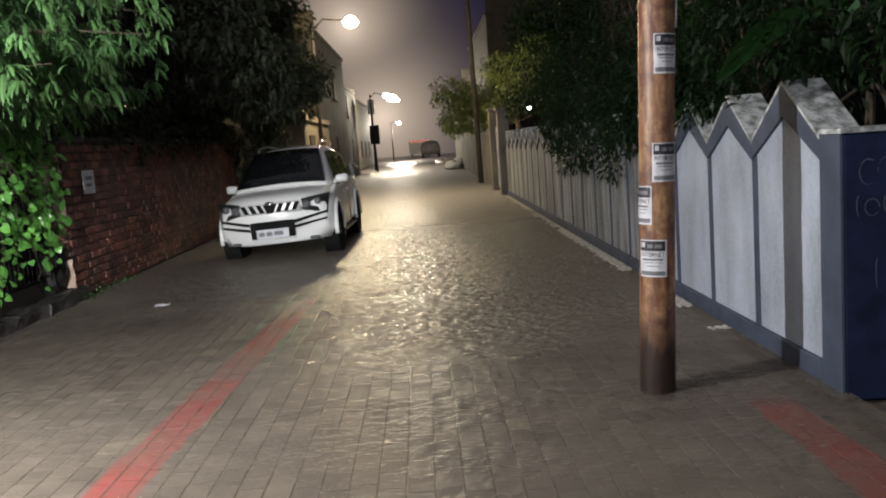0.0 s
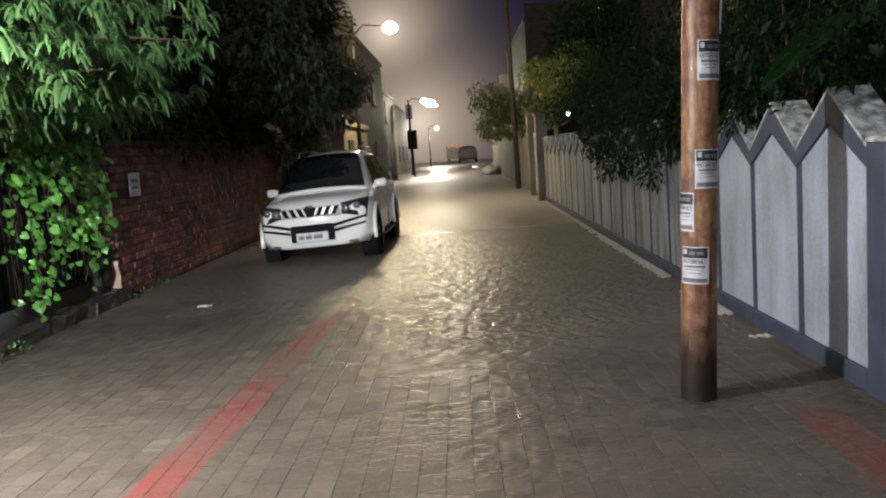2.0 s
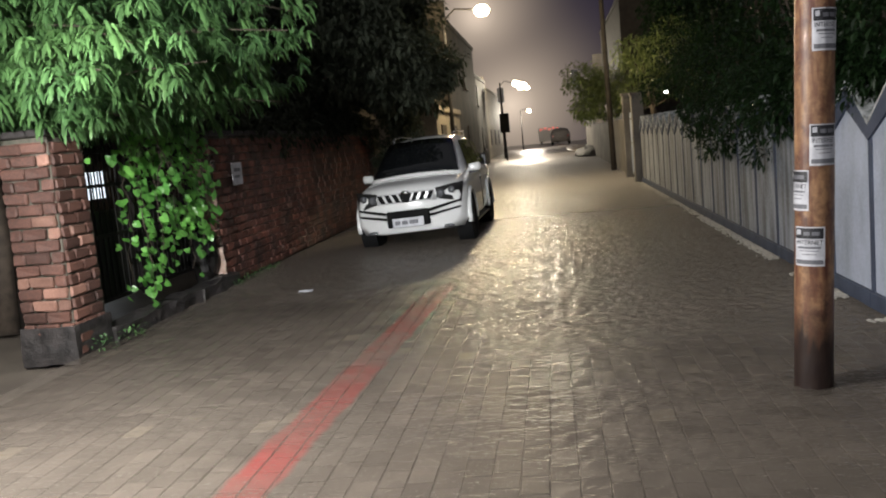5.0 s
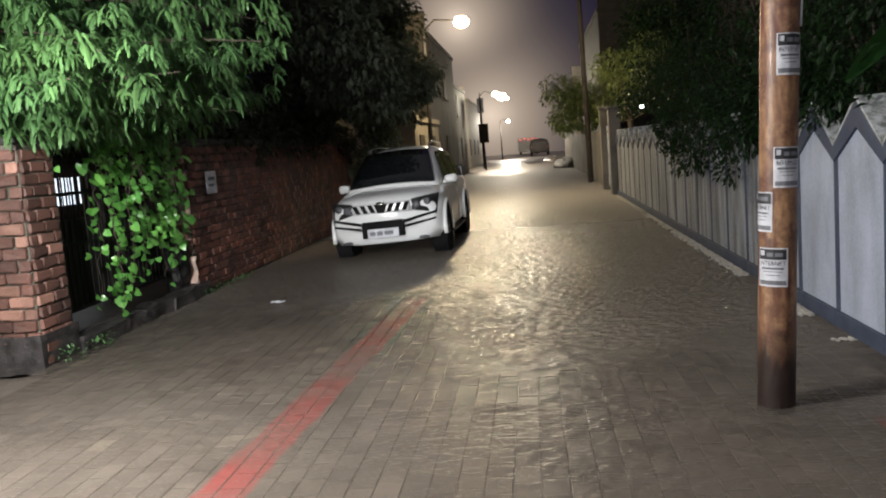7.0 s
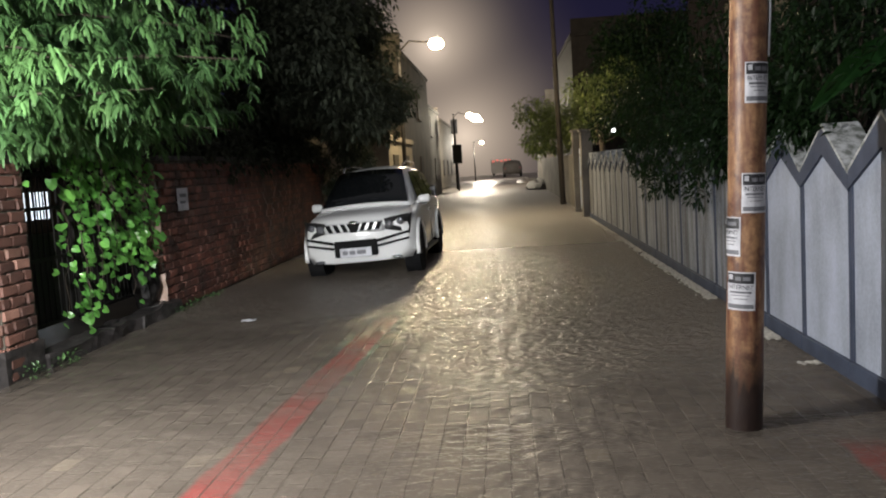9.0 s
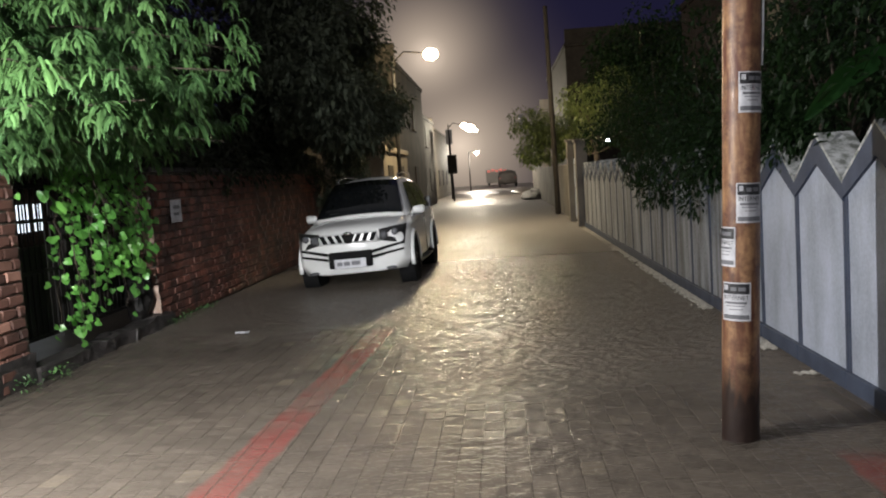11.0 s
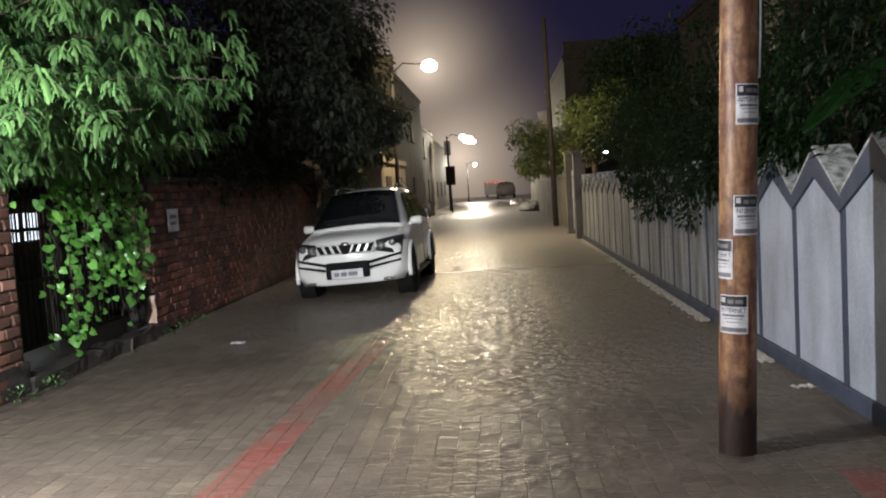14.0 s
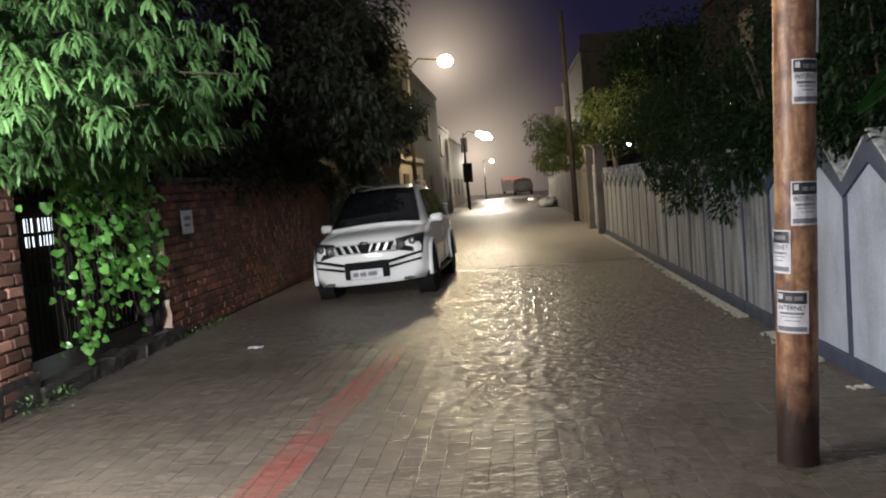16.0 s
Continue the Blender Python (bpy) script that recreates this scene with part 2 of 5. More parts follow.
M["chrome"] = mat("chrome", (0.75, 0.75, 0.74), (0.6, 0.6, 0.6), rough=0.12, metal=1.0, bump=0)
M["tyre"] = mat("tyre_rubber", (0.006, 0.006, 0.006), (0.011, 0.011, 0.01), rough=0.85, spec=0.15, bump=0.3)
M["car_glass"] = mat("dark_car_glass", (0.006, 0.007, 0.008), (0.008, 0.009, 0.01), rough=0.04, bump=0, spec=0.6)
M["lens"] = mat("headlight_lens", (0.32, 0.33, 0.35), (0.2, 0.2, 0.22), rough=0.08, metal=0.7, bump=0)
M["red_lens"] = glow("tail_light_lens", (1.0, 0.22, 0.17), 0.9)
M["red_dull"] = mat("red_plastic", (0.16, 0.012, 0.01), (0.1, 0.01, 0.008), rough=0.3, bump=0)
M["lamp_glow"] = glow("lamp_glow", (1.0, 0.86, 0.60), 45.0)
M["white_glow"] = glow("bulb_glow", (0.9, 0.95, 1.0), 12.0)
M["window_glow"] = glow("lit_window", (0.80, 0.90, 1.0), 1.8)


def paving_mat():
    """Grey-brown pavers, some paler, with two worn red lines painted along the lane."""
    m = mat("wet_paver", (0.165, 0.137, 0.114), (0.10, 0.083, 0.07), rough=0.9, spec=0.0, scale=2.0, grain=45, bump=0.5, dist=0.004, rand=0.28)
    nt = m.node_tree
    b = nt.nodes["Principled BSDF"]
    src = b.inputs["Base Color"].links[0].from_socket
    geo = nt.nodes.new("ShaderNodeNewGeometry")
    sep = nt.nodes.new("ShaderNodeSeparateXYZ")
    nt.links.new(geo.outputs["Position"], sep.inputs[0])
    wob = nt.nodes.new("ShaderNodeTexNoise")
    wob.inputs["Scale"].default_value, wob.inputs["Detail"].default_value = 3.5, 5
    nt.links.new(geo.outputs["Position"], wob.inputs["Vector"])

    def op(kind, a, c, clamp=False):
        n = nt.nodes.new("ShaderNodeMath")
        n.operation, n.use_clamp = kind, clamp
        for i, v in enumerate((a, c)):
            if isinstance(v, (int, float)):
                n.inputs[i].default_value = v
            else:
                nt.links.new(v, n.inputs[i])
        return n.outputs[0]

    # centre line x = a + s * y
    def line(a, s, half, y_end, fade=0.7):
        cx = op("ADD", op("MULTIPLY", sep.outputs["Y"], s), a)
        d = op("ABSOLUTE", op("SUBTRACT", sep.outputs["X"], cx), 0)
        d = op("ADD", d, op("MULTIPLY", op("SUBTRACT", wob.outputs[0], 0.5), 0.10))
        inside = op("MULTIPLY", op("SUBTRACT", half, d), 22, True)
        far = op("MULTIPLY", op("SUBTRACT", y_end, sep.outputs["Y"]), fade, True)
        return op("MULTIPLY", inside, far)

    # a few paler pavers
    info = nt.nodes.new("ShaderNodeObjectInfo")
    odd = op("FRACT", op("MULTIPLY", op("ADD", info.outputs["Random"], geo.outputs["Random Per Island"]), 7.31), 0)
    pale = op("MULTIPLY", op("GREATER_THAN", odd, 0.98), 0.55)
    pm = nt.nodes.new("ShaderNodeMix")
    pm.data_type = "RGBA"
    pm.inputs[7].default_value = (0.36, 0.30, 0.22, 1)
    nt.links.new(pale, pm.inputs[0])
    nt.links.new(src, pm.inputs[6])
    src = pm.outputs[2]
    mask = op("MAXIMUM", line(STRIPE_A[0], STRIPE_A[1], 0.172, 10.4), line(STRIPE_B[0], STRIPE_B[1], 0.165, 5.0, 3.0))
    wear = op("MULTIPLY", op("ADD", wob.outputs[0], 0.5), mask, True)
    mix = nt.nodes.new("ShaderNodeMix")
    mix.data_type = "RGBA"
    mix.inputs[7].default_value = (0.39, 0.028, 0.032, 1)
    nt.links.new(wear, mix.inputs[0])
    nt.links.new(src, mix.inputs[6])
    nt.links.new(mix.outputs[2], b.inputs["Base Color"])
    return m


STRIPE_A = (-1.19, 0.0545)
STRIPE_B = (2.82, 0.01)
M["paver"] = paving_mat()


def water_mat():
    m = bpy.data.materials.new("muddy_rain_water")
    m.use_nodes = True
    nt = m.node_tree
    nt.nodes.clear()
    out = nt.nodes.new("ShaderNodeOutputMaterial")
    geo = nt.nodes.new("ShaderNodeNewGeometry")
    mp = nt.nodes.new("ShaderNodeMapping")
    mp.inputs["Scale"].default_value = (1.0, 1.5, 1.0)
    nt.links.new(geo.outputs["Position"], mp.inputs[0])
    n1, n2, n3 = (nt.nodes.new("ShaderNodeTexNoise") for _ in range(3))
    for n, s in ((n1, 8.0), (n2, 22.0), (n3, 0.7)):
        n.inputs["Scale"].default_value, n.inputs["Detail"].default_value = s, 3
        nt.links.new(mp.outputs[0], n.inputs["Vector"])
    add = nt.nodes.new("ShaderNodeMath")
    add.operation = "MULTIPLY_ADD"
    nt.links.new(n2.outputs[0], add.inputs[0])
    add.inputs[1].default_value = 0.35
    nt.links.new(n1.outputs[0], add.inputs[2])
    bp = nt.nodes.new("ShaderNodeBump")
    bp.inputs["Strength"].default_value, bp.inputs["Distance"].default_value = 1.0, 0.07
    calm = nt.nodes.new("ShaderNodeMapRange")
    calm.inputs["From Min"].default_value, calm.inputs["From Max"].default_value = 3.2, 7.5
    calm.inputs["To Min"].default_value, calm.inputs["To Max"].default_value = 0.25, 1.0
    hgt = nt.nodes.new("ShaderNodeMath")
    hgt.operation = "MULTIPLY"
    nt.links.new(add.outputs[0], hgt.inputs[0])
    nt.links.new(calm.outputs[0], hgt.inputs[1])
    still = nt.nodes.new("ShaderNodeMapRange")
    still.inputs["From Min"].default_value, still.inputs["From Max"].default_value = 14.0, 40.0
    still.inputs["To Min"].default_value, still.inputs["To Max"].default_value = 1.0, 0.6
    hgt2 = nt.nodes.new("ShaderNodeMath")
    hgt2.operation = "MULTIPLY"
    nt.links.new(hgt.outputs[0], hgt2.inputs[0])
    nt.links.new(still.outputs[0], hgt2.inputs[1])
    nt.links.new(hgt2.outputs[0], bp.inputs["Height"])
    mud = nt.nodes.new("ShaderNodeBsdfDiffuse")
    mud.inputs[0].default_value = (0.142, 0.12, 0.1, 1)
    tr = nt.nodes.new("ShaderNodeBsdfTransparent")
    body = nt.nodes.new("ShaderNodeMixShader")
    mr = nt.nodes.new("ShaderNodeMapRange")
    mr.inputs["From Min"].default_value, mr.inputs["From Max"].default_value = 0.35, 0.7
    mr.inputs["To Min"].default_value, mr.inputs["To Max"].default_value = 0.38, 0.68
    nt.links.new(n3.outputs[0], mr.inputs["Value"])
    sep = nt.nodes.new("ShaderNodeSeparateXYZ")
    nt.links.new(geo.outputs["Position"], sep.inputs[0])
    nt.links.new(sep.outputs["Y"], calm.inputs["Value"])
    nt.links.new(sep.outputs["Y"], still.inputs["Value"])
    deep = nt.nodes.new("ShaderNodeMapRange")
    deep.inputs["From Min"].default_value, deep.inputs["From Max"].default_value = 8.8, 11.4
    deep.inputs["To Min"].default_value, deep.inputs["To Max"].default_value = 0.0, 0.8
    shift = nt.nodes.new("ShaderNodeMapRange")
    shift.inputs["From Min"].default_value, shift.inputs["From Max"].default_value = -0.55, 0.15
    shift.inputs["To Min"].default_value, shift.inputs["To Max"].default_value = 0.0, 3.3
    nt.links.new(sep.outputs["X"], shift.inputs["Value"])
    far = nt.nodes.new("ShaderNodeMath")
    far.operation = "ADD"
    nt.links.new(sep.outputs["Y"], far.inputs[0])
    nt.links.new(shift.outputs[0], far.inputs[1])
    nt.links.new(far.outputs[0], deep.inputs["Value"])
    s = nt.nodes.new("ShaderNodeMath")
    s.operation, s.use_clamp = "ADD", True
    nt.links.new(mr.outputs[0], s.inputs[0])
    nt.links.new(deep.outputs[0], s.inputs[1])
    nt.links.new(s.outputs[0], body.inputs[0])
    nt.links.new(tr.outputs[0], body.inputs[1])
    nt.links.new(mud.outputs[0], body.inputs[2])
    gl = nt.nodes.new("ShaderNodeBsdfGlossy")
    hund = nt.nodes.new("ShaderNodeMath")
    hund.operation, hund.inputs[1].default_value = "MULTIPLY", 0.01
    nt.links.new(sep.outputs["Y"], hund.inputs[0])
    rgh = nt.nodes.new("ShaderNodeValToRGB")
    ROUGH = ((0.0, 0.45), (0.034, 0.32), (0.055, 0.27), (0.085, 0.24), (0.15, 0.24), (0.2, 0.32), (0.27, 0.5), (0.44, 0.58), (0.56, 0.3), (1.0, 0.28))
    while len(rgh.color_ramp.elements) < len(ROUGH):
        rgh.color_ramp.elements.new(0.5)
    for el, (p, v) in zip(rgh.color_ramp.elements, ROUGH):
        el.position, el.color = p, (v, v, v, 1)
    nt.links.new(hund.outputs[0], rgh.inputs[0])
    nt.links.new(rgh.outputs[0], gl.inputs["Roughness"])
    fr = nt.nodes.new("ShaderNodeFresnel")
    fr.inputs[0].default_value = 1.33
    for n in (gl, fr, mud):
        nt.links.new(bp.outputs[0], n.inputs["Normal"])
    mx = nt.nodes.new("ShaderNodeMixShader")
    # the film of water is thin and broken over the near pavers
    film = nt.nodes.new("ShaderNodeMapRange")
    film.inputs["From Min"].default_value, film.inputs["From Max"].default_value = 4.5, 11.0
    film.inputs["To Min"].default_value, film.inputs["To Max"].default_value = 0.2, 1.0
    nt.links.new(sep.outputs["Y"], film.inputs["Value"])
    wet = nt.nodes.new("ShaderNodeMath")
    wet.operation = "MULTIPLY"
    nt.links.new(fr.outputs[0], wet.inputs[0])
    nt.links.new(film.outputs[0], wet.inputs[1])
    nt.links.new(wet.outputs[0], mx.inputs[0])
    nt.links.new(body.outputs[0], mx.inputs[1])
    nt.links.new(gl.outputs[0], mx.inputs[2])
    nt.links.new(mx.outputs[0], out.inputs[0])
    return m


M["water"] = water_mat()

# ---------- geometry helpers ----------


def part(name, bm, material, parent=None, label="", smooth=False):
    me = bpy.data.meshes.new(name)
    bm.to_mesh(me)
    bm.free()
    me.materials.append(material)
    if smooth:
        me.shade_smooth()
    ob = new(name, me)
    ob.parent = parent
    if label:
        ob["label"] = label
    return ob


def thing(name, label, category, at=(0, 0, 0), rz=0.0, group="", kind=""):
    ob = new(name)
    ob.empty_display_size = 0.1
    ob.location, ob.rotation_euler = at, (0, 0, radians(rz))
    return tagged(ob, label, category, group, kind)


def box(bm, x0, x1, y0, y1, z0, z1, bevel=0.0):
    r = bmesh.ops.create_cube(bm, size=1)
    bmesh.ops.transform(bm, matrix=Matrix.LocRotScale(((x0 + x1) / 2, (y0 + y1) / 2, (z0 + z1) / 2), None, (x1 - x0, y1 - y0, z1 - z0)), verts=r["verts"])
    if bevel:
        es = list({e for v in r["verts"] for e in v.link_edges})
        bmesh.ops.bevel(bm, geom=es, offset=bevel, segments=2, affect="EDGES", profile=0.5)
    return bm


def slab(x0, x1, y0, y1, z0, z1, bevel=0.0):
    return box(bmesh.new(), x0, x1, y0, y1, z0, z1, bevel)


def rod(bm, p0, p1, r0, r1=None, seg=10, caps=True):
    p0, p1 = Vector(p0), Vector(p1)
    d = p1 - p0
    r = bmesh.ops.create_cone(bm, cap_ends=caps, segments=seg, radius1=r0, radius2=r0 if r1 is None else r1, depth=d.length)
    q = Vector((0, 0, 1)).rotation_difference(d.normalized())
    bmesh.ops.transform(bm, matrix=Matrix.Translation((p0 + p1) / 2) @ q.to_matrix().to_4x4(), verts=r["verts"])
    return bm


def pipe(bm, pts, r0, r1=None, seg=8):
    """A bent round bar through the points, tapering from r0 to r1."""
    r1 = r0 if r1 is None else r1
    pts = [Vector(p) for p in pts]
    rings = []
    for i, p in enumerate(pts):
        t = (pts[min(i + 1, len(pts) - 1)] - pts[max(i - 1, 0)]).normalized()
        a = t.cross(Vector((0.31, 0.2, 0.93))).normalized()
        b = t.cross(a)
        r = r0 + (r1 - r0) * i / max(1, len(pts) - 1)
        rings.append([bm.verts.new(p + (a * math.cos(k * math.tau / seg) + b * math.sin(k * math.tau / seg)) * r) for k in range(seg)])
    for u, v in zip(rings, rings[1:]):
        for k in range(seg):
            bm.faces.new((u[k], u[(k + 1) % seg], v[(k + 1) % seg], v[k]))
    bm.faces.new(rings[0][::-1])
    bm.faces.new(rings[-1])
    return bm


def prism(bm, outline, y0, y1, axis="y"):
    """A flat outline (a, z) pushed through from y0 to y1 along y, or along x."""
    def at(a, z, d):
        return (a, d, z) if axis == "y" else (d, a, z)
    f = [bm.verts.new(at(a, z, y0)) for a, z in outline]
    g = [bm.verts.new(at(a, z, y1)) for a, z in outline]
    n = len(outline)
    bm.faces.new(f)
    bm.faces.new(g[::-1])
    for i in range(n):
        bm.faces.new((f[i], g[i], g[(i + 1) % n], f[(i + 1) % n]))
    bmesh.ops.recalc_face_normals(bm, faces=bm.faces[:])
    return bm


def mesh_of(name, verts, faces, material, parent=None, smooth=False, kind="", label=""):
    me = bpy.data.meshes.new(name)
    me.from_pydata(verts, [], faces)
    me.materials.append(material)
    if smooth:
        me.shade_smooth()
    ob = new(name, me)
    ob.parent = parent
    if kind:
        ob["kind"] = kind
    if label:
        ob["label"] = label
    return ob


rng = np.random.default_rng(7)


def unit(v):
    return v / np.maximum(np.linalg.norm(v, axis=-1, keepdims=True), 1e-6)


def leaves(name, pos, way, size, width, material, parent, droop=0.35, kind=""):
    """Folded leaf blades of four triangles each, from pos along way."""
    n = len(pos)
    way = unit(way)
    side = unit(np.cross(way, rng.normal(size=(n, 3)) * 0.35 + np.array([0, 0, 1.0])))
    up = np.cross(side, way)
    L = (size * rng.uniform(0.7, 1.25, n))[:, None]
    W = L * width
    down = np.array([0, 0, -1.0]) * droop * L
    mid = pos + way * L * 0.5 + down * 0.25
    tip = pos + way * L + down
    a = mid + side * W * 0.5 + up * W * 0.15
    b = mid - side * W * 0.5 + up * W * 0.15
    v = np.stack([pos, a, tip, b, mid], 1).reshape(-1, 3)
    k = np.arange(n)[:, None] * 5
    f = np.concatenate([k + [0, 4, 1], k + [4, 2, 1], k + [0, 3, 4], k + [4, 3, 2]], 0)
    return mesh_of(name, v.tolist(), f.tolist(), material, parent, kind=kind)


def shell(centres, n):
    """Points in the outer part of clumps (x, y, z, rx, ry, rz), and the outward way at each."""
    c = np.array(centres, float)
    wts = (c[:, 3] * c[:, 4] + c[:, 4] * c[:, 5] + c[:, 3] * c[:, 5])
    i = rng.choice(len(c), n, p=wts / wts.sum())
    d = unit(rng.normal(size=(n, 3)))
    r = rng.uniform(0.45, 1.05, n) ** 0.6
    return c[i, :3] + d * c[i, 3:] * r[:, None], d


def clumps(x0, x1, y0, y1, z0, z1, n, r0, r1):
    return [(rng.uniform(x0, x1), rng.uniform(y0, y1), rng.uniform(z0, z1), *(rng.uniform(r0, r1) * np.array([1, 1, 0.75]))) for _ in range(n)]


# ---------- ground, paving and water ----------
bm = bmesh.new()
bmesh.ops.create_grid(bm, x_segments=2, y_segments=2, size=600)
bmesh.ops.translate(bm, vec=(0, 300, -0.09), verts=bm.verts)
ground = tagged(part("ground", bm, M["ground"]), "muddy wet ground under the flooded lane", "ground", kind="structure")

X_ROAD0, X_ROAD1 = -3.66, 3.27
road = tagged(part("road", slab(X_ROAD0, X_ROAD1, -6, 60, -0.088, -0.052), M["joint"]), "lane bed of dark sand between concrete pavers", "road", kind="structure")


def water_sheet():
    ys = np.concatenate([np.arange(-4, 2.5, 0.5), np.arange(2.5, 30, 0.034), np.arange(30, 44, 0.25), np.arange(44, 130, 2.0)])
    xs = np.arange(-3.75, 3.34, 0.03)
    X, Y = np.meshgrid(xs, ys)
    Z = np.zeros_like(X)
    r = np.random.default_rng(3)
    for k in range(26):
        wl = r.uniform(0.12, 0.50)
        a = r.normal(math.pi / 2, 1.0)
        q = math.tau / wl
        Z += wl * 0.0135 * np.sin(q * (X * math.cos(a) + Y * math.sin(a)) + r.uniform(0, 6.28) + 0.8 * np.sin(X * r.uniform(1, 3) + r.uniform(0, 6)))
    chop = np.zeros_like(X)
    for k in range(24):
        wl = r.uniform(0.09, 0.2)
        a = r.uniform(0, math.pi)
        q = math.tau / wl
        chop += wl * 0.0105 * np.sin(q * (X * math.cos(a) + Y * math.sin(a)) + r.uniform(0, 6.28) + 1.2 * np.sin(X * r.uniform(1, 4) + Y * r.uniform(1, 4)))
    chop *= 0.78 + 0.22 * np.clip(np.sin(X * 2.6 + 0.7 * np.sin(Y * 1.3)) + np.sin(Y * 1.7 + np.sin(X * 1.9)), -1, 1)
    flow = 0.3 + 0.7 * np.exp(-((X + 0.35) / 1.6) ** 2)
    wide = 0.25 + 0.75 * np.exp(-((X + 0.15) / 1.35) ** 2)
    Z *= 0.22 * flow * np.clip((Y - 3.4) / 4.0, 0.3, 1) * np.clip((29.5 - Y) / 14, 0, 1)
    Z += 0.95 * chop * wide * np.clip((Y - 3.2) / 3.8, 0.12, 1) * np.clip((29.5 - Y) / 14, 0, 1)
    v = np.stack([X, Y, Z - 0.004], -1).reshape(-1, 3)
    h, w = X.shape
    i = (np.arange(h - 1)[:, None] * w + np.arange(w - 1)).ravel()
    f = np.stack([i, i + 1, i + w + 1, i + w], 1)
    ob = mesh_of("water", v.tolist(), f.tolist(), M["water"], smooth=True)
    return tagged(ob, "shallow brown rain water flowing down the lane", "water", kind="structure")


water_sheet()

# ---------- boundary wall with gabled tops ----------
FX = 3.30
PITCH = 0.985


def gable_panel(y0, y1, eave, tip, face="white_wall", label="white gabled boundary wall panel with blue-grey painted border"):
    """One gable-topped panel: white face with a blue-grey border, thick mossy top."""
    ob = thing("fence_panel", label, "wall panel", (FX, y0, 0), group="panels of the gabled boundary wall")
    w = y1 - y0
    m = w / 2
    d = 0.24
    part("body", prism(bmesh.new(), [(0, 0), (w, 0), (w, eave), (m, tip), (0, eave)], 0.03, d, "x"), M[face], ob)
    b = 0.045
    part("face", prism(bmesh.new(), [(b, 0.13), (w - b, 0.13), (w - b, eave - 0.09), (m, tip - 0.20), (b, eave - 0.09)], 0.012, 0.034, "x"), M[face], ob)
    for s in (0, 1):
        y = s * (w - b)
        part("edge_strip", slab(0.004, 0.034, y + 0.002, y + b - 0.002, 0.13, eave - 0.02, 0.004), M["blue_grey"], ob, "blue-grey painted strip")
    part("plinth", slab(-0.02, 0.034, 0.001, w - 0.001, -0.06, 0.128, 0.008), M["blue_grey"], ob, "blue-grey painted plinth")
    for s in (-1, 1):
        lo, hi = m + s * (m + 0.0), m
        part("gable_band", prism(bmesh.new(), [(lo, eave - 0.12), (hi, tip - 0.21), (hi, tip), (lo, eave)], -0.012, 0.033, "x"), M["blue_grey"], ob, "blue-grey gable band")
        part("coping", prism(bmesh.new(), [(lo, eave + 0.002), (hi, tip + 0.002), (hi, tip + 0.028), (lo, eave + 0.028)], -0.012, d + 0.03, "x"), M["cap"], ob, "mossy pale coping")
    return ob


panel = gable_panel(6.14, 6.14 + PITCH, 1.50, 1.86)
first = gable_panel(5.062, 6.137, 1.52, 1.90)
for i in range(1, 3):
    copy_thing(panel, pose(FX, 6.14 + i * PITCH, 0))
stained = gable_panel(6.14 + 3 * PITCH, 6.14 + 4 * PITCH, 1.50, 1.86, "stained_wall", "grey rain-streaked gabled boundary wall panel with blue-grey border")
for i in range(4, 19):
    copy_thing(stained, pose(FX, 6.14 + i * PITCH, 0))

# end post, with its gabled cap and navy end face
end = thing("gate_post", "navy and blue-grey flat-topped end post of the boundary wall", "gate post", (FX, 4.80, 0))
part("body", slab(0.0, 0.75, 0.0, 0.255, -0.06, 1.56, 0.01), M["navy"], end, "navy painted body")
part("side_strip", slab(-0.022, 0.0, 0.0, 0.255, -0.06, 1.56, 0.004), M["blue_grey"], end, "blue-grey corner strip")
part("cap", slab(-0.03, 0.78, -0.02, 0.252, 1.562, 1.595, 0.008), M["cap"], end, "thin pale cap")
for cx, cz, rx, rz, a0, a1 in ((0.15, 1.33, 0.055, 0.075, 60, 300), (0.255, 1.34, 0.05, 0.07, -70, 190), (0.09, 1.13, 0.012, 0.06, 80, 280), (0.17, 1.12, 0.045, 0.05, 0, 330), (0.29, 1.14, 0.05, 0.075, 150, 400), (0.2, 0.72, 0.01, 0.09, 90, 260)):
    pts = [(cx + rx * math.cos(radians(a0 + (a1 - a0) * i / 12)), 0.003, cz + rz * math.sin(radians(a0 + (a1 - a0) * i / 12))) for i in range(13)]
    part("chalk_mark", pipe(bmesh.new(), pts, 0.007, 0.004, 5), M["blue_grey"], end, "faint chalky scrawl")

# gate pillars and posts further on
for y, x, h in ((25.0, 3.28, 2.5), (27.6, 3.25, 2.6)):
    p = thing("boundary_pillar", "pale plastered pillar in the boundary wall", "pillar", (x, y, 0), group="pillars")
    part("shaft", slab(-0.17, 0.17, -0.17, 0.17, -0.05, h, 0.015), M["grey_wall"], p)
    part("cap", slab(-0.21, 0.21, -0.21, 0.21, h, h + 0.08, 0.015), M["grey_wall"], p)
lane_gate = thing("lane_gate", "pale painted metal bar gate between two pillars", "gate", (3.28, 25.2, 0))
for z in (0.15, 1.1, 1.85):
    part("rail", slab(-0.02, 0.02, 0.0, 2.2, z - 0.025, z + 0.025, 0.005), M["grey_wall"], lane_gate)
for k in range(15):
    part("bar", slab(-0.015, 0.015, 0.06 + k * 0.148, 0.10 + k * 0.148, 0.1, 2.05, 0.004), M["white_wall"], lane_gate)
far_wall = tagged(part("wall_east", slab(3.3, 3.5, 27.8, 60, -0.05, 1.9, 0.01), M["grey_wall"]), "stained concrete boundary wall along the lane", "wall", kind="structure")

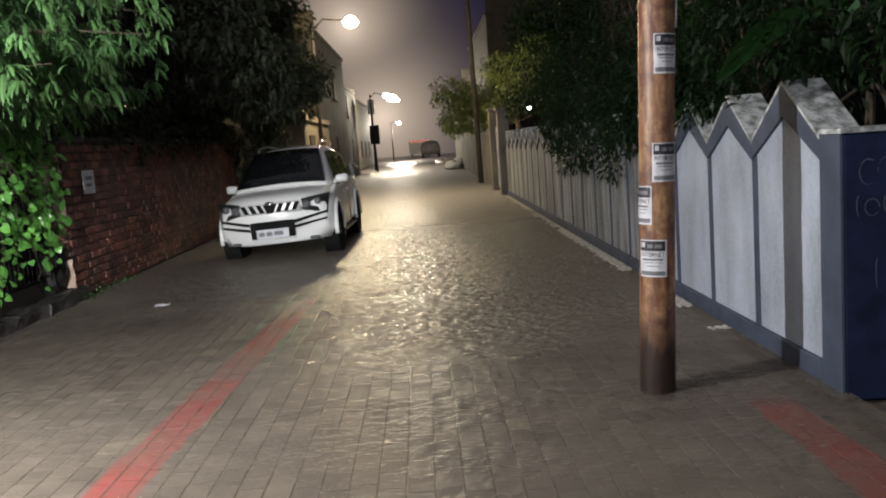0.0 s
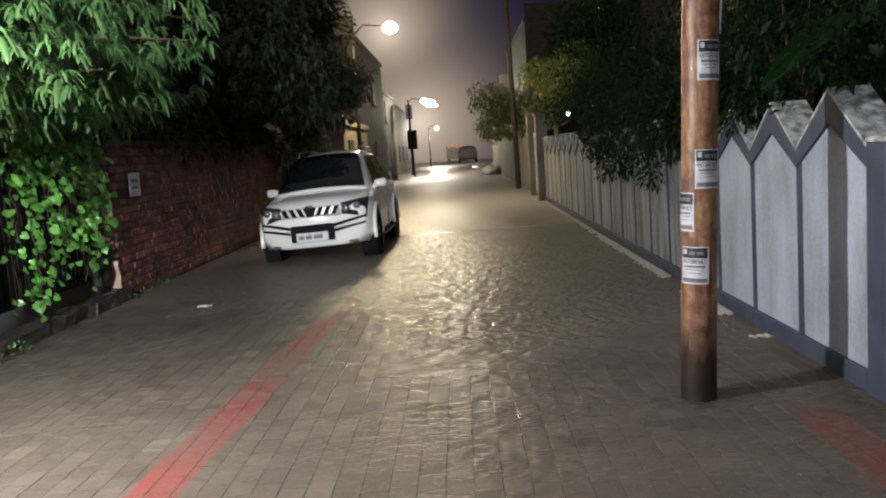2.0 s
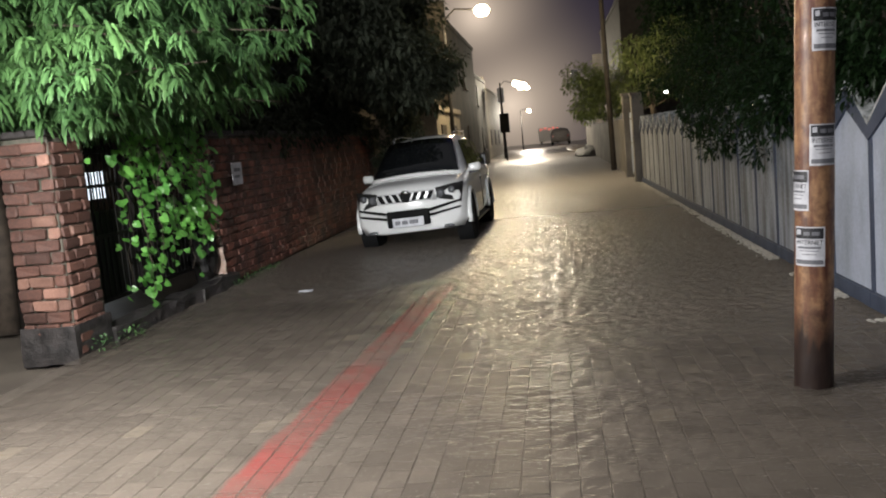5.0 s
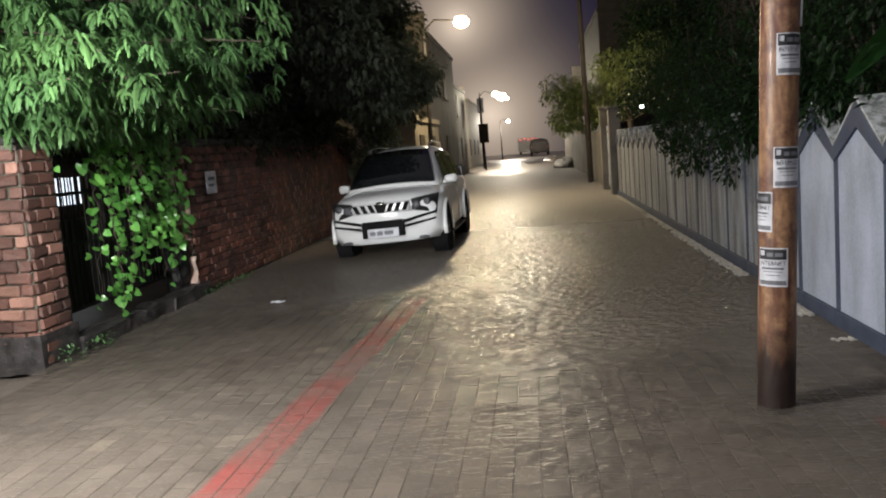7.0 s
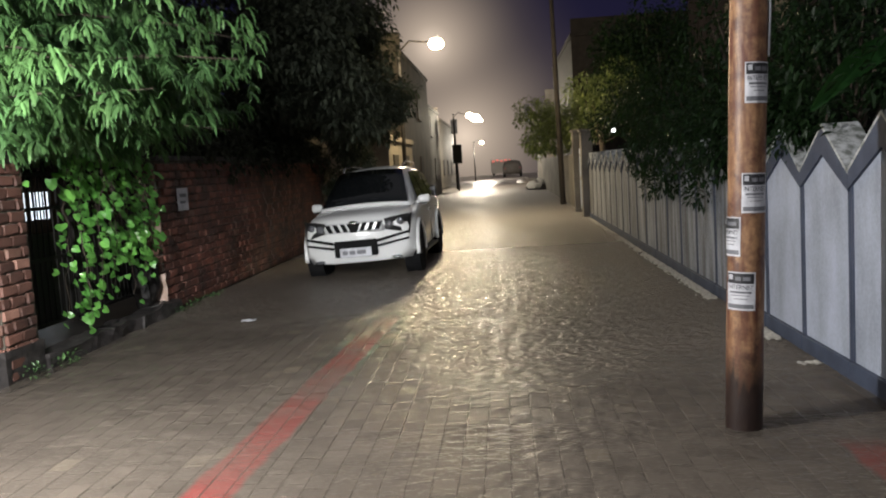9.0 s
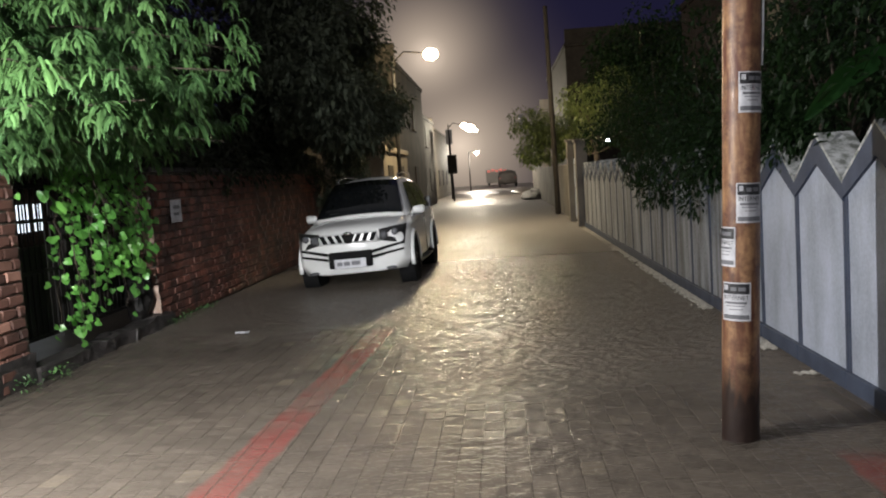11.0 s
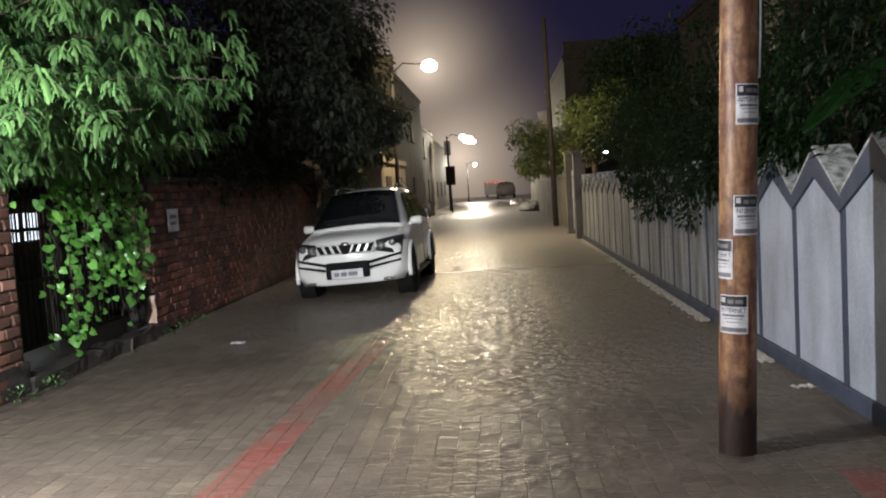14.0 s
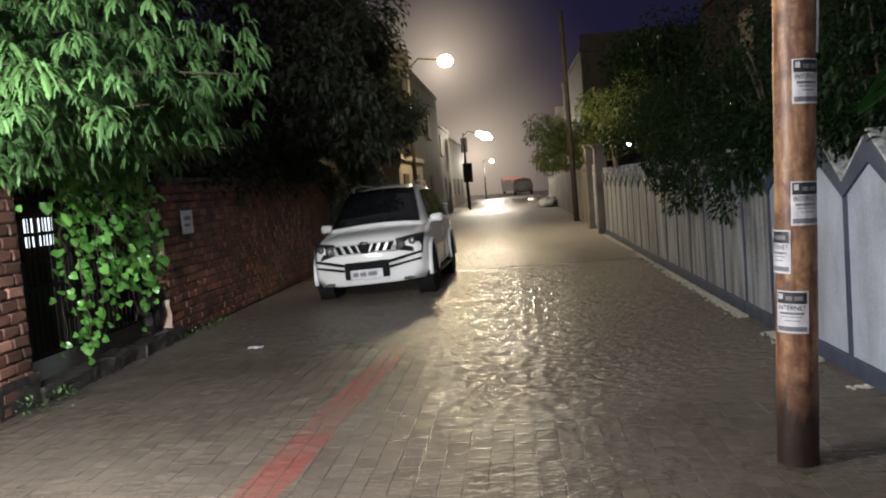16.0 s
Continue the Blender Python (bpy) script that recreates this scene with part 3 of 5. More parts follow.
# ---------- utility pole with handbills ----------
POLE = (2.25, 5.16)
pole = thing("utility_pole", "rusty round steel utility pole with pasted handbills", "pole", (POLE[0], POLE[1], 0))
pole.rotation_euler = (0, radians(2.0), 0)


def tapered(r0, r1, h, seg=40, rings=60):
    bm = bmesh.new()
    rr = []
    for i in range(rings + 1):
        z = -0.08 + (h + 0.08) * i / rings
        r = r0 + (r1 - r0) * i / rings
        ring = []
        for k in range(seg):
            a = k * math.tau / seg
            j = noise.noise(Vector((math.cos(a) * 2, math.sin(a) * 2, z * 3))) * 0.0025
            ring.append(bm.verts.new(((r + j) * math.cos(a), (r + j) * math.sin(a), z)))
        rr.append(ring)
    for u, v in zip(rr, rr[1:]):
        for k in range(seg):
            bm.faces.new((u[k], u[(k + 1) % seg], v[(k + 1) % seg], v[k]))
    bm.faces.new(rr[-1])
    return bm


part("shaft", tapered(0.112, 0.104, 7.5), M["rust"], pole, smooth=True)


def bent_sheet(z0, z1, a0, a1, r, material, name, parent):
    """A sheet lying on the round pole between two angles (degrees from the camera side)."""
    bm = bmesh.new()
    n = 10
    cols = []
    for i in range(n + 1):
        a = radians(-90 + a0 + (a1 - a0) * i / n)
        lift = 0.0015 * math.sin(i * 2.1 + z0 * 9)
        cols.append([bm.verts.new(((r + lift) * math.cos(a), (r + lift) * math.sin(a), z)) for z in (z0, (z0 + z1) / 2, z1)])
    for u, v in zip(cols, cols[1:]):
        for j in range(2):
            bm.faces.new((u[j], v[j], v[j + 1], u[j + 1]))
    return part(name, bm, material, parent, smooth=True)


def handbill(z0, z1, a0, a1):
    hb = thing("handbill", "white printed handbill with black header pasted on the pole", "handbill", (POLE[0], POLE[1], 0), group="handbills on the pole")
    hb.rotation_euler = (0, radians(2.0), 0)
    h, w = z1 - z0, a1 - a0
    r = 0.1145
    bent_sheet(z0, z1, a0, a1, r, M["paper"], "sheet", hb)
    bent_sheet(z1 - 0.30 * h, z1 - 0.03 * h, a0 + 0.05 * w, a1 - 0.05 * w, r + 0.0022, M["ink"], "header", hb)
    bent_sheet(z1 - 0.20 * h, z1 - 0.07 * h, a0 + 0.10 * w, a0 + 0.25 * w, r + 0.0036, M["paper"], "emblem", hb)
    bent_sheet(z1 - 0.22 * h, z1 - 0.12 * h, a0 + 0.34 * w, a0 + 0.85 * w, r + 0.0036, M["ink_grey"], "header_bar", hb)
    for k, (u0, u1, v0, v1, mk) in enumerate(((0.14, 0.86, 0.50, 0.555, "ink_grey"), (0.2, 0.8, 0.60, 0.62, "ink_grey"), (0.3, 0.74, 0.69, 0.71, "ink_grey"), (0.06, 0.94, 0.84, 0.95, "ink_grey"))):
        bent_sheet(z1 - v1 * h, z1 - v0 * h, a0 + u0 * w, a0 + u1 * w, r + 0.0022, M[mk], "print_line", hb)
    # the one word that can be read
    cu = bpy.data.curves.new("word", "FONT")
    cu.body, cu.size, cu.align_x, cu.align_y, cu.resolution_u = "INTERNET", 0.034, "CENTER", "CENTER", 2
    tmp = bpy.data.objects.new("word", cu)
    me = bpy.data.meshes.new_from_object(tmp)
    bpy.data.objects.remove(tmp)
    wide = max(v.co.x for v in me.vertices) - min(v.co.x for v in me.vertices)
    span = radians(w * 0.84) * r
    for v in me.vertices:
        a = radians(-90 + (a0 + a1) / 2) + v.co.x / wide * span / r
        z = z1 - 0.40 * h + v.co.y * 1.15
        v.co = ((r + 0.0026) * math.cos(a), (r + 0.0026) * math.sin(a), z)
    me.materials.clear()
    me.materials.append(M["ink"])
    word = new("lettering", me)
    word.parent = hb
    return hb


for args in ((2.00, 2.24, -24, 58), (1.345, 1.585, -30, 52), (1.08, 1.32, -112, -32), (0.75, 0.985, -78, 14)):
    handbill(*args)

part("cable", pipe(bmesh.new(), [(0.112, -0.03, 2.28), (0.115, -0.035, 2.5), (0.118, -0.03, 2.9), (0.116, -0.035, 3.6), (0.118, -0.03, 5.5), (0.112, -0.03, 7.3)], 0.007, seg=6), M["paper"], pole, "pale thin cable clipped to the pole", smooth=True)

# ---------- left side: brick pillar, gate, wall ----------
WX = -3.80


def brick_mesh(sx, sy, sz, seed):
    bm = bmesh.new()
    box(bm, -sx / 2, sx / 2, -sy / 2, sy / 2, -sz / 2, sz / 2)
    es = bm.edges[:]
    bmesh.ops.bevel(bm, geom=es, offset=0.013, segments=1, affect="EDGES")
    r = random.Random(seed)
    for v in bm.verts:
        v.co += Vector((r.uniform(-1, 1), r.uniform(-1, 1), r.uniform(-1, 1))) * 0.007
    me = bpy.data.meshes.new("brick")
    bm.to_mesh(me)
    bm.free()
    me.materials.append(M["brick"])
    return me


CH = 0.112
BR = {}
for k in range(4):
    BR["s", k] = brick_mesh(0.06, 0.232, CH - 0.016, k)
    BR["h", k] = brick_mesh(0.06, 0.112, CH - 0.016, 10 + k)
    BR["f", k] = brick_mesh(0.232, 0.06, CH - 0.016, 20 + k)
    BR["g", k] = brick_mesh(0.112, 0.06, CH - 0.016, 30 + k)


def lay(parent, key, x, y, z, pale=False):
    ob = new("brick", BR[key, random.randrange(4)])
    ob.parent = parent
    ob.location = (x + random.uniform(-0.006, 0.006), y + random.uniform(-0.004, 0.004), z)
    ob.rotation_euler = (random.uniform(-0.012, 0.012), random.uniform(-0.012, 0.012), random.uniform(-0.02, 0.02))
    if pale or parent is pillar:
        ob.material_slots[0].link = "OBJECT"
        ob.material_slots[0].material = M["brick_pale"] if pale else M["brick_old"]
    return ob


def brick_face_x(parent, x, y0, y1, z0, courses, pale=0.0):
    for c in range(courses):
        y = y0 + (0.0 if c % 2 else -0.122)
        while y < y1 - 0.04:
            a, b = max(y, y0), min(y + 0.232, y1)
            key = "s" if b - a > 0.2 else "h"
            if b - a > 0.05:
                lay(parent, key, x, (a + b) / 2, z0 + (c + 0.5) * CH, random.random() < pale)
            y += 0.244


def brick_face_y(parent, y, x0, x1, z0, courses, pale=0.0):
    for c in range(courses):
        x = x0 + (0.0 if c % 2 else -0.122)
        while x < x1 - 0.04:
            a, b = max(x, x0), min(x + 0.232, x1)
            key = "f" if b - a > 0.2 else "g"
            if b - a > 0.05:
                lay(parent, key, (a + b) / 2, y, z0 + (c + 0.5) * CH, random.random() < pale)
            x += 0.244


pillar = thing("brick_pillar", "weathered red brick gate pillar with soot-dark base", "pillar", (0, 0, 0))
PX0, PX1, PY0, PY1 = WX - 0.47, WX + 0.05, 7.02, 7.60
part("core", slab(PX0, PX1 - 0.02, PY0 + 0.02, PY1, -0.05, 2.06, 0.01), M["mortar"], pillar)
part("cap", slab(PX0 - 0.03, PX1 + 0.03, PY0 - 0.03, PY1 + 0.03, 2.065, 2.13, 0.015), M["stone"], pillar, "dark weathered stone cap")

bm = slab(PX0 - 0.02, PX1 + 0.018, PY0 - 0.04, PY1 + 0.02, -0.06, 0.30)
bmesh.ops.subdivide_edges(bm, edges=bm.edges[:], cuts=5, use_grid_fill=True)
for v in bm.verts:
    v.co += noise.noise_vector(v.co * 6) * 0.022
part("plinth", bm, M["stone"], pillar, "dark crumbling base")

wall = thing("brick_wall", "weathered red brick garden wall with mossy joints", "wall", (0, 0, 0), kind="structure")
WY0, WY1, WH = 10.75, 21.5, 2.05
part("core", slab(WX - 0.27, WX - 0.02, WY0 + 0.02, WY1, -0.05, WH, 0.01), M["mortar"], wall)
part("coping", slab(WX - 0.31, WX + 0.03, WY0 - 0.02, WY1, WH, WH + 0.07, 0.015), M["stone"], wall)

# scraps of old plaster left on the end of the wall
for z0, z1, x0, x1 in ((1.42, 1.86, -0.25, -0.14), (0.98, 1.36, -0.13, 0.02), (0.16, 0.52, -0.1, 0.03)):
    bm = slab(WX + x0, WX + x1, WY0 - 0.052, WY0 - 0.028, z0, z1)
    bmesh.ops.subdivide_edges(bm, edges=bm.edges[:], cuts=4, use_grid_fill=True)
    for v in bm.verts:
        v.co += noise.noise_vector(v.co * 9) * Vector((0.03, 0.006, 0.045))
    part("plaster_patch", bm, M["plaster"], wall, "scrap of pale old plaster")

# low kerb under the gate
kerb = thing("kerb", "rough dark stone kerb under the gate", "kerb", (0, 0, 0), kind="structure")
y = PY1 + 0.02
while y < WY0 + 0.12:
    L = min(random.uniform(0.45, 0.8), WY0 + 0.2 - y)
    bm = slab(WX - 0.12, WX + 0.12 + random.uniform(-0.02, 0.02), y, y + L, -0.06, 0.16 + random.uniform(-0.04, 0.03))
    bmesh.ops.subdivide_edges(bm, edges=bm.edges[:], cuts=3, use_grid_fill=True)
    for v in bm.verts:
        v.co += noise.noise_vector(v.co * 5) * 0.05
    part("kerb_stone", bm, M["stone"], kerb, smooth=False)
    y += L + 0.015

stump = thing("stone_block", "dark rough stone block at the foot of the wall's end", "stone", (WX - 0.16, WY0 - 0.26, 0))
bm = bmesh.new()
bmesh.ops.create_icosphere(bm, subdivisions=3, radius=1.0)
for v in bm.verts:
    v.co = Vector((v.co.x * 0.15, v.co.y * 0.2, 0.42 + v.co.z * 0.44)) + noise.noise_vector(v.co * 1.8) * 0.07
part("block", bm, M["iron"], stump, smooth=False)

gate = thing("gate", "black iron bar gate behind creepers", "gate", (WX - 0.36, 0, 0))
for y in (PY1 + 0.05, 9.15, WY0 - 0.06):
    part("stile", slab(-0.025, 0.025, y - 0.025, y + 0.025, 0.22, 1.95, 0.005), M["iron"], gate)
for z in (0.3, 1.0, 1.55, 1.92):
    part("rail", slab(-0.018, 0.018, PY1 + 0.08, WY0 - 0.09, z - 0.02, z + 0.02, 0.004), M["iron"], gate)
bar_me = None
y = PY1 + 0.16
while y < WY0 - 0.12:
    bm = bmesh.new()
    rod(bm, (0, 0, 0.3), (0, 0, 2.05), 0.009, seg=6)
    ob = part("bar", bm, M["iron"], gate)
    ob.location = (0, y, 0)
    y += 0.11
part("panel", slab(-0.012, -0.004, PY1 + 0.1, WY0 - 0.1, 0.3, 1.28), M["iron"], gate, "black sheet-iron lower panel")

notice = thing("notice", "faded pale notice board fixed to the brick wall", "notice", (WX + 0.036, 11.5, 1.50))
part("board", slab(0.0, 0.012, -0.19, 0.19, -0.16, 0.16, 0.003), M["paper"], notice)
part("print_line", slab(0.0125, 0.0140, -0.12, 0.12, 0.03, 0.08), M["ink_grey"], notice)
part("print_line", slab(0.0125, 0.0140, -0.12, 0.08, -0.06, -0.02), M["ink_grey"], notice)

# house behind the gate with one lit window
house = thing("house", "dark plastered house behind the garden gate", "house", (-9.0, 12.0, 0))
part("wall", slab(-4, 0, 0, 12, -0.05, 3.4), M["dark_wall"], house)
part("roof", slab(-4.2, 0.3, -0.3, 12.3, 3.4, 3.58), M["dark_wall"], house)
win = part("window", slab(0.002, 0.03, 4.1, 5.2, 1.15, 1.72), M["window_glow"], house, "lit barred window")
for k in range(9):
    part("window_bar", slab(0.032, 0.05, 4.15 + k * 0.125, 4.19 + k * 0.125, 1.15, 1.72), M["iron"], win)

# ---------- car ----------


def loft(bm, stations):
    """Closed skin through mirrored cross sections; each station: y, [(x, z), ...] from the bottom centre to the top centre."""
    rings = []
    for y, pts in stations:
        full = [(x, z) for x, z in pts] + [(-x, z) for x, z in pts[::-1] if x > 1e-6]
        rings.append([bm.verts.new((x, y if not callable(y) else y(x, z), z)) for x, z in full])
    n = len(rings[0])
    for u, v in zip(rings, rings[1:]):
        for k in range(n):
            bm.faces.new((u[k], u[(k + 1) % n], v[(k + 1) % n], v[k]))
    bm.faces.new(rings[0][::-1])
    bm.faces.new(rings[-1])
    bmesh.ops.recalc_face_normals(bm, faces=bm.faces[:])
    return bm


def quad_sheet(bm, corners, thick=0.012, nx=6, ny=4, bulge=0.0):
    """A thin, slightly bulged sheet between four corners."""
    a, b, c, d = (Vector(p) for p in corners)
    nrm = (b - a).cross(d - a).normalized()
    top, low = [], []
    for j in range(ny + 1):
        v = j / ny
        for i in range(nx + 1):
            u = i / nx
            p = (a * (1 - u) + b * u) * (1 - v) + (d * (1 - u) + c * u) * v
            p = p + nrm * bulge * math.sin(math.pi * u) 
            top.append(bm.verts.new(p + nrm * thick))
            low.append(bm.verts.new(p))
    w = nx + 1
    for j in range(ny):
        for i in range(nx):
            k = j * w + i
            bm.faces.new((top[k], top[k + 1], top[k + w + 1], top[k + w]))
            bm.faces.new((low[k], low[k + w], low[k + w + 1], low[k + 1]))
    rim = [i for i in range(w)] + [j * w + nx for j in range(1, ny + 1)] + [ny * w + i for i in range(nx - 1, -1, -1)] + [j * w for j in range(ny - 1, 0, -1)]
    for p, q in zip(rim, rim[1:] + rim[:1]):
        bm.faces.new((top[q], top[p], low[p], low[q]))
    return bm


def wheel(car, x, y, side, r=0.365):
    w = part("wheel", bmesh.new(), M["tyre"], car)
    w.location = (x, y, r - 0.01)
    bm = bmesh.new()
    prof = [(-0.11, r * 0.62), (-0.115, r * 0.9), (-0.085, r), (0.085, r), (0.115, r * 0.9), (0.11, r * 0.62)]
    seg = 32
    rings = []
    for k in range(seg):
        a = k * math.tau / seg
        rings.append([bm.verts.new((px, pr * math.cos(a), pr * math.sin(a))) for px, pr in prof])
    for k in range(seg):
        u, v = rings[k], rings[(k + 1) % seg]
        for j in range(len(prof)):
            bm.faces.new((u[j], v[j], v[(j + 1) % len(prof)], u[(j + 1) % len(prof)]))
    part("tyre", bm, M["tyre"], w, smooth=False)
    bm = bmesh.new()
    rod(bm, (-0.02 * side, 0, 0), (0.07 * side, 0, 0), r * 0.63, r * 0.60, seg=28)
    part("rim", bm, M["steel"], w, "grey alloy rim")
    for k in range(5):
        a = k * math.tau / 5 + 0.3
        bm = bmesh.new()
        rod(bm, (0.085 * side, 0.05 * math.cos(a), 0.05 * math.sin(a)), (0.075 * side, r * 0.6 * math.cos(a), r * 0.6 * math.sin(a)), 0.03, 0.022, seg=6)
        part("spoke", bm, M["chrome"], w)
    return w


def suv(at, rz):
    car = thing("car", "white sport utility vehicle parked beside the brick wall", "car", at, rz)
    W = 0.90

    def sec(zb, zs, zt, wb, wm, wt, crown=0.02):
        return [(0, zb), (wb * 0.6, zb), (wb, zb + 0.02), (wm - 0.01, zb + 0.16), (wm, (zb + zs) / 2), (wm - 0.005, zs - 0.06), (wm - 0.04, zs), (wt, zt - 0.025), (wt * 0.6, zt + crown * 0.6), (0, zt + crown)]

    # lower body with bonnet, y from the nose to the tail
    st = [
        (lambda x, z: 0.00 + 0.30 * (abs(x) / 0.9) ** 3 + 0.04 * (1 - z), sec(0.40, 0.86, 0.93, 0.60, 0.78, 0.60)),
        (lambda x, z: 0.05 + 0.32 * (abs(x) / 0.9) ** 3 + 0.03 * (1 - z), sec(0.36, 0.92, 1.02, 0.68, 0.83, 0.66)),
        (0.42, sec(0.33, 0.99, 1.10, 0.80, W - 0.01, 0.74)),
        (0.80, sec(0.32, 1.03, 1.15, 0.82, W, 0.76)),
        (1.20, sec(0.31, 1.06, 1.19, 0.82, W, 0.78)),
        (1.60, sec(0.30, 1.09, 1.19, 0.82, W, 0.80)),
        (2.60, sec(0.30, 1.12, 1.19, 0.82, W, 0.80)),
        (3.60, sec(0.31, 1.15, 1.21, 0.82, W, 0.80)),
        (4.20, sec(0.34, 1.17, 1.22, 0.78, W - 0.02, 0.78)),
        (4.45, sec(0.42, 1.16, 1.20, 0.68, W - 0.08, 0.72)),
    ]
    part("body", loft(bmesh.new(), st), M["car_white"], car, smooth=True)

    def cab(zs, zt, ws, wt):
        return [(0, zs), (ws, zs), (ws - 0.25 * (ws - wt), zs + 0.33 * (zt - zs)), (wt + 0.03, zt - 0.09), (wt - 0.05, zt - 0.02), (wt - 0.25, zt + 0.015), (0, zt + 0.03)]

    st = [
        (1.02, cab(1.14, 1.19, 0.78, 0.76)),
        (1.40, cab(1.14, 1.36, 0.80, 0.69)),
        (1.85, cab(1.14, 1.575, 0.80, 0.61)),
        (2.15, cab(1.14, 1.67, 0.80, 0.58)),
        (2.70, cab(1.14, 1.72, 0.80, 0.57)),
        (3.60, cab(1.14, 1.70, 0.79, 0.56)),
        (4.15, cab(1.16, 1.62, 0.77, 0.55)),
        (4.40, cab(1.16, 1.25, 0.72, 0.64)),
    ]
    part("cabin", loft(bmesh.new(), st), M["car_white"], car, smooth=True)
    ws = part("windscreen", quad_sheet(bmesh.new(), ((-0.72, 1.07, 1.21), (0.72, 1.07, 1.21), (0.555, 1.93, 1.64), (-0.555, 1.93, 1.64)), 0.022, bulge=0.035, nx=10), M["car_glass"], car, "dark windscreen glass", smooth=True)
    part("wiper", rod(bmesh.new(), (-0.5, 1.10, 1.268), (0.05, 1.11, 1.285), 0.008, seg=6), M["car_dark"], ws)
    part("wiper", rod(bmesh.new(), (0.1, 1.10, 1.285), (0.62, 1.12, 1.258), 0.008, seg=6), M["car_dark"], ws)
    for s in (-1, 1):
        wins = (((1.62, 1.205), (2.42, 1.205), (2.42, 1.60), (2.05, 1.60)), ((2.50, 1.205), (3.35, 1.215), (3.30, 1.60), (2.50, 1.61)), ((3.43, 1.22), (4.05, 1.25), (3.95, 1.54), (3.40, 1.595)))
        for q in wins:
            def xs(z):
                return 0.815 - (z - 1.19) * 0.46
            cs = [(s * xs(z), y, z) for y, z in q]
            if s < 0:
                cs = cs[::-1]
            part("side_window", quad_sheet(bmesh.new(), cs, 0.012, 4, 3), M["car_glass"], car, "dark side glass")
        part("roof_rail", pipe(bmesh.new(), [(s * 0.535, 2.1, 1.66), (s * 0.53, 2.2, 1.755), (s * 0.525, 2.8, 1.79), (s * 0.515, 3.7, 1.765), (s * 0.51, 3.82, 1.69)], 0.016), M["chrome"], car, "silver roof rail", smooth=True)
        mir = part("door_mirror", rod(bmesh.new(), (s * 0.80, 1.62, 1.17), (s * 0.90, 1.58, 1.20), 0.03, 0.025), M["car_white"], car)
        bm = slab(s * 0.93 - 0.105, s * 0.93 + 0.105, 1.47, 1.60, 1.15, 1.275, 0.045)
        for v in bm.verts:
            v.co.z = 1.2125 + (v.co.z - 1.2125) * (1.0 - 1.6 * max(0.0, 0.93 - abs(v.co.x)))
            v.co.y += 0.5 * max(0.0, abs(v.co.x) - 0.93)
        part("mirror_housing", bm, M["car_white"], mir, smooth=True)
        part("mirror_base", slab(s * 0.92 - 0.075, s * 0.92 + 0.075, 1.50, 1.59, 1.125, 1.149, 0.008), M["car_dark"], mir)
        # headlamp: dark cluster wrapped round the corner
        hl = part("headlight", quad_sheet(bmesh.new(), [(s * 0.47, 0.055, 0.85), (s * 0.80, 0.285, 0.74), (s * 0.85, 0.42, 1.05), (s * 0.46, 0.10, 1.01)][::s], 0.03, bulge=0.03), M["car_dark"], car, "dark headlight cluster", smooth=True)
        for hx, hy, hz, hr in ((0.545, 0.055, 0.925, 0.062), (0.70, 0.15, 0.955, 0.055)):
            bm = bmesh.new()
            bmesh.ops.create_uvsphere(bm, u_segments=18, v_segments=10, radius=hr)
            bmesh.ops.transform(bm, matrix=Matrix.LocRotScale((s * hx, hy, hz), None, (1, 0.55, 1)), verts=bm.verts)
            part("lamp_lens", bm, M["lens"], hl, "clear round lamp lens", smooth=True)
        for z0, z1, t in ((0.675, 0.76, 0.036), (0.60, 0.665, 0.030)):
            part("bumper_slat", quad_sheet(bmesh.new(), [(s * 0.34, -0.005, z0), (s * 0.80, 0.225, z1), (s * 0.80, 0.225, z1 + t), (s * 0.34, -0.005, z0 + t * 1.2)][::s], 0.022), M["matte_black"], car, "black bumper slat")
        bm = bmesh.new()
        bmesh.ops.create_uvsphere(bm, u_segments=16, v_segments=8, radius=0.075)
        bmesh.ops.transform(bm, matrix=Matrix.LocRotScale((s * 0.60, 0.125, 0.41), None, (1.25, 0.5, 0.42)), verts=bm.verts)
        part("fog_lamp", bm, M["lens"], car, "silver fog lamp surround", smooth=True)
        for y in (0.87, 3.57):
            bm = bmesh.new()
            rod(bm, (s * (W - 0.24), y, 0.37), (s * (W + 0.006), y, 0.37), 0.425, seg=36)
            part("wheel_arch", bm, M["matte_black"], car, "black wheel arch")
            bm = bmesh.new()
            pts = [(s * (W + 0.004), y + 0.44 * math.cos(a), 0.37 + 0.44 * math.sin(a)) for a in np.linspace(-0.15, math.pi + 0.15, 18)]
            part("arch_flare", pipe(bm, pts, 0.035), M["car_white"], car, smooth=True)
            wheel(car, s * (W - 0.10), y, s)
        part("door_seam", slab(s * W - 0.004, s * W + 0.004, 2.44, 2.452, 0.45, 1.1), M["car_dark"], car)
        for y in (2.2, 3.2):
            part("door_handle", slab(s * W - 0.01, s * W + 0.028, y, y + 0.2, 0.98, 1.01, 0.01), M["chrome"], car)
        part("tail_light", slab(s * 0.78 - 0.06, s * 0.78 + 0.06, 4.30, 4.44, 0.9, 1.35, 0.02), M["car_dark"], car)
        part("side_step", slab(s * 0.86 - 0.06, s * 0.86 + 0.06, 1.35, 3.1, 0.30, 0.36, 0.015), M["car_dark"], car)
    # grille
    gr = part("grille", quad_sheet(bmesh.new(), ((-0.455, 0.03, 0.845), (0.455, 0.03, 0.845), (0.445, 0.055, 1.0), (-0.445, 0.055, 1.0)), 0.03, bulge=0.02, nx=12), M["silver"], car, "silver grille", smooth=True)
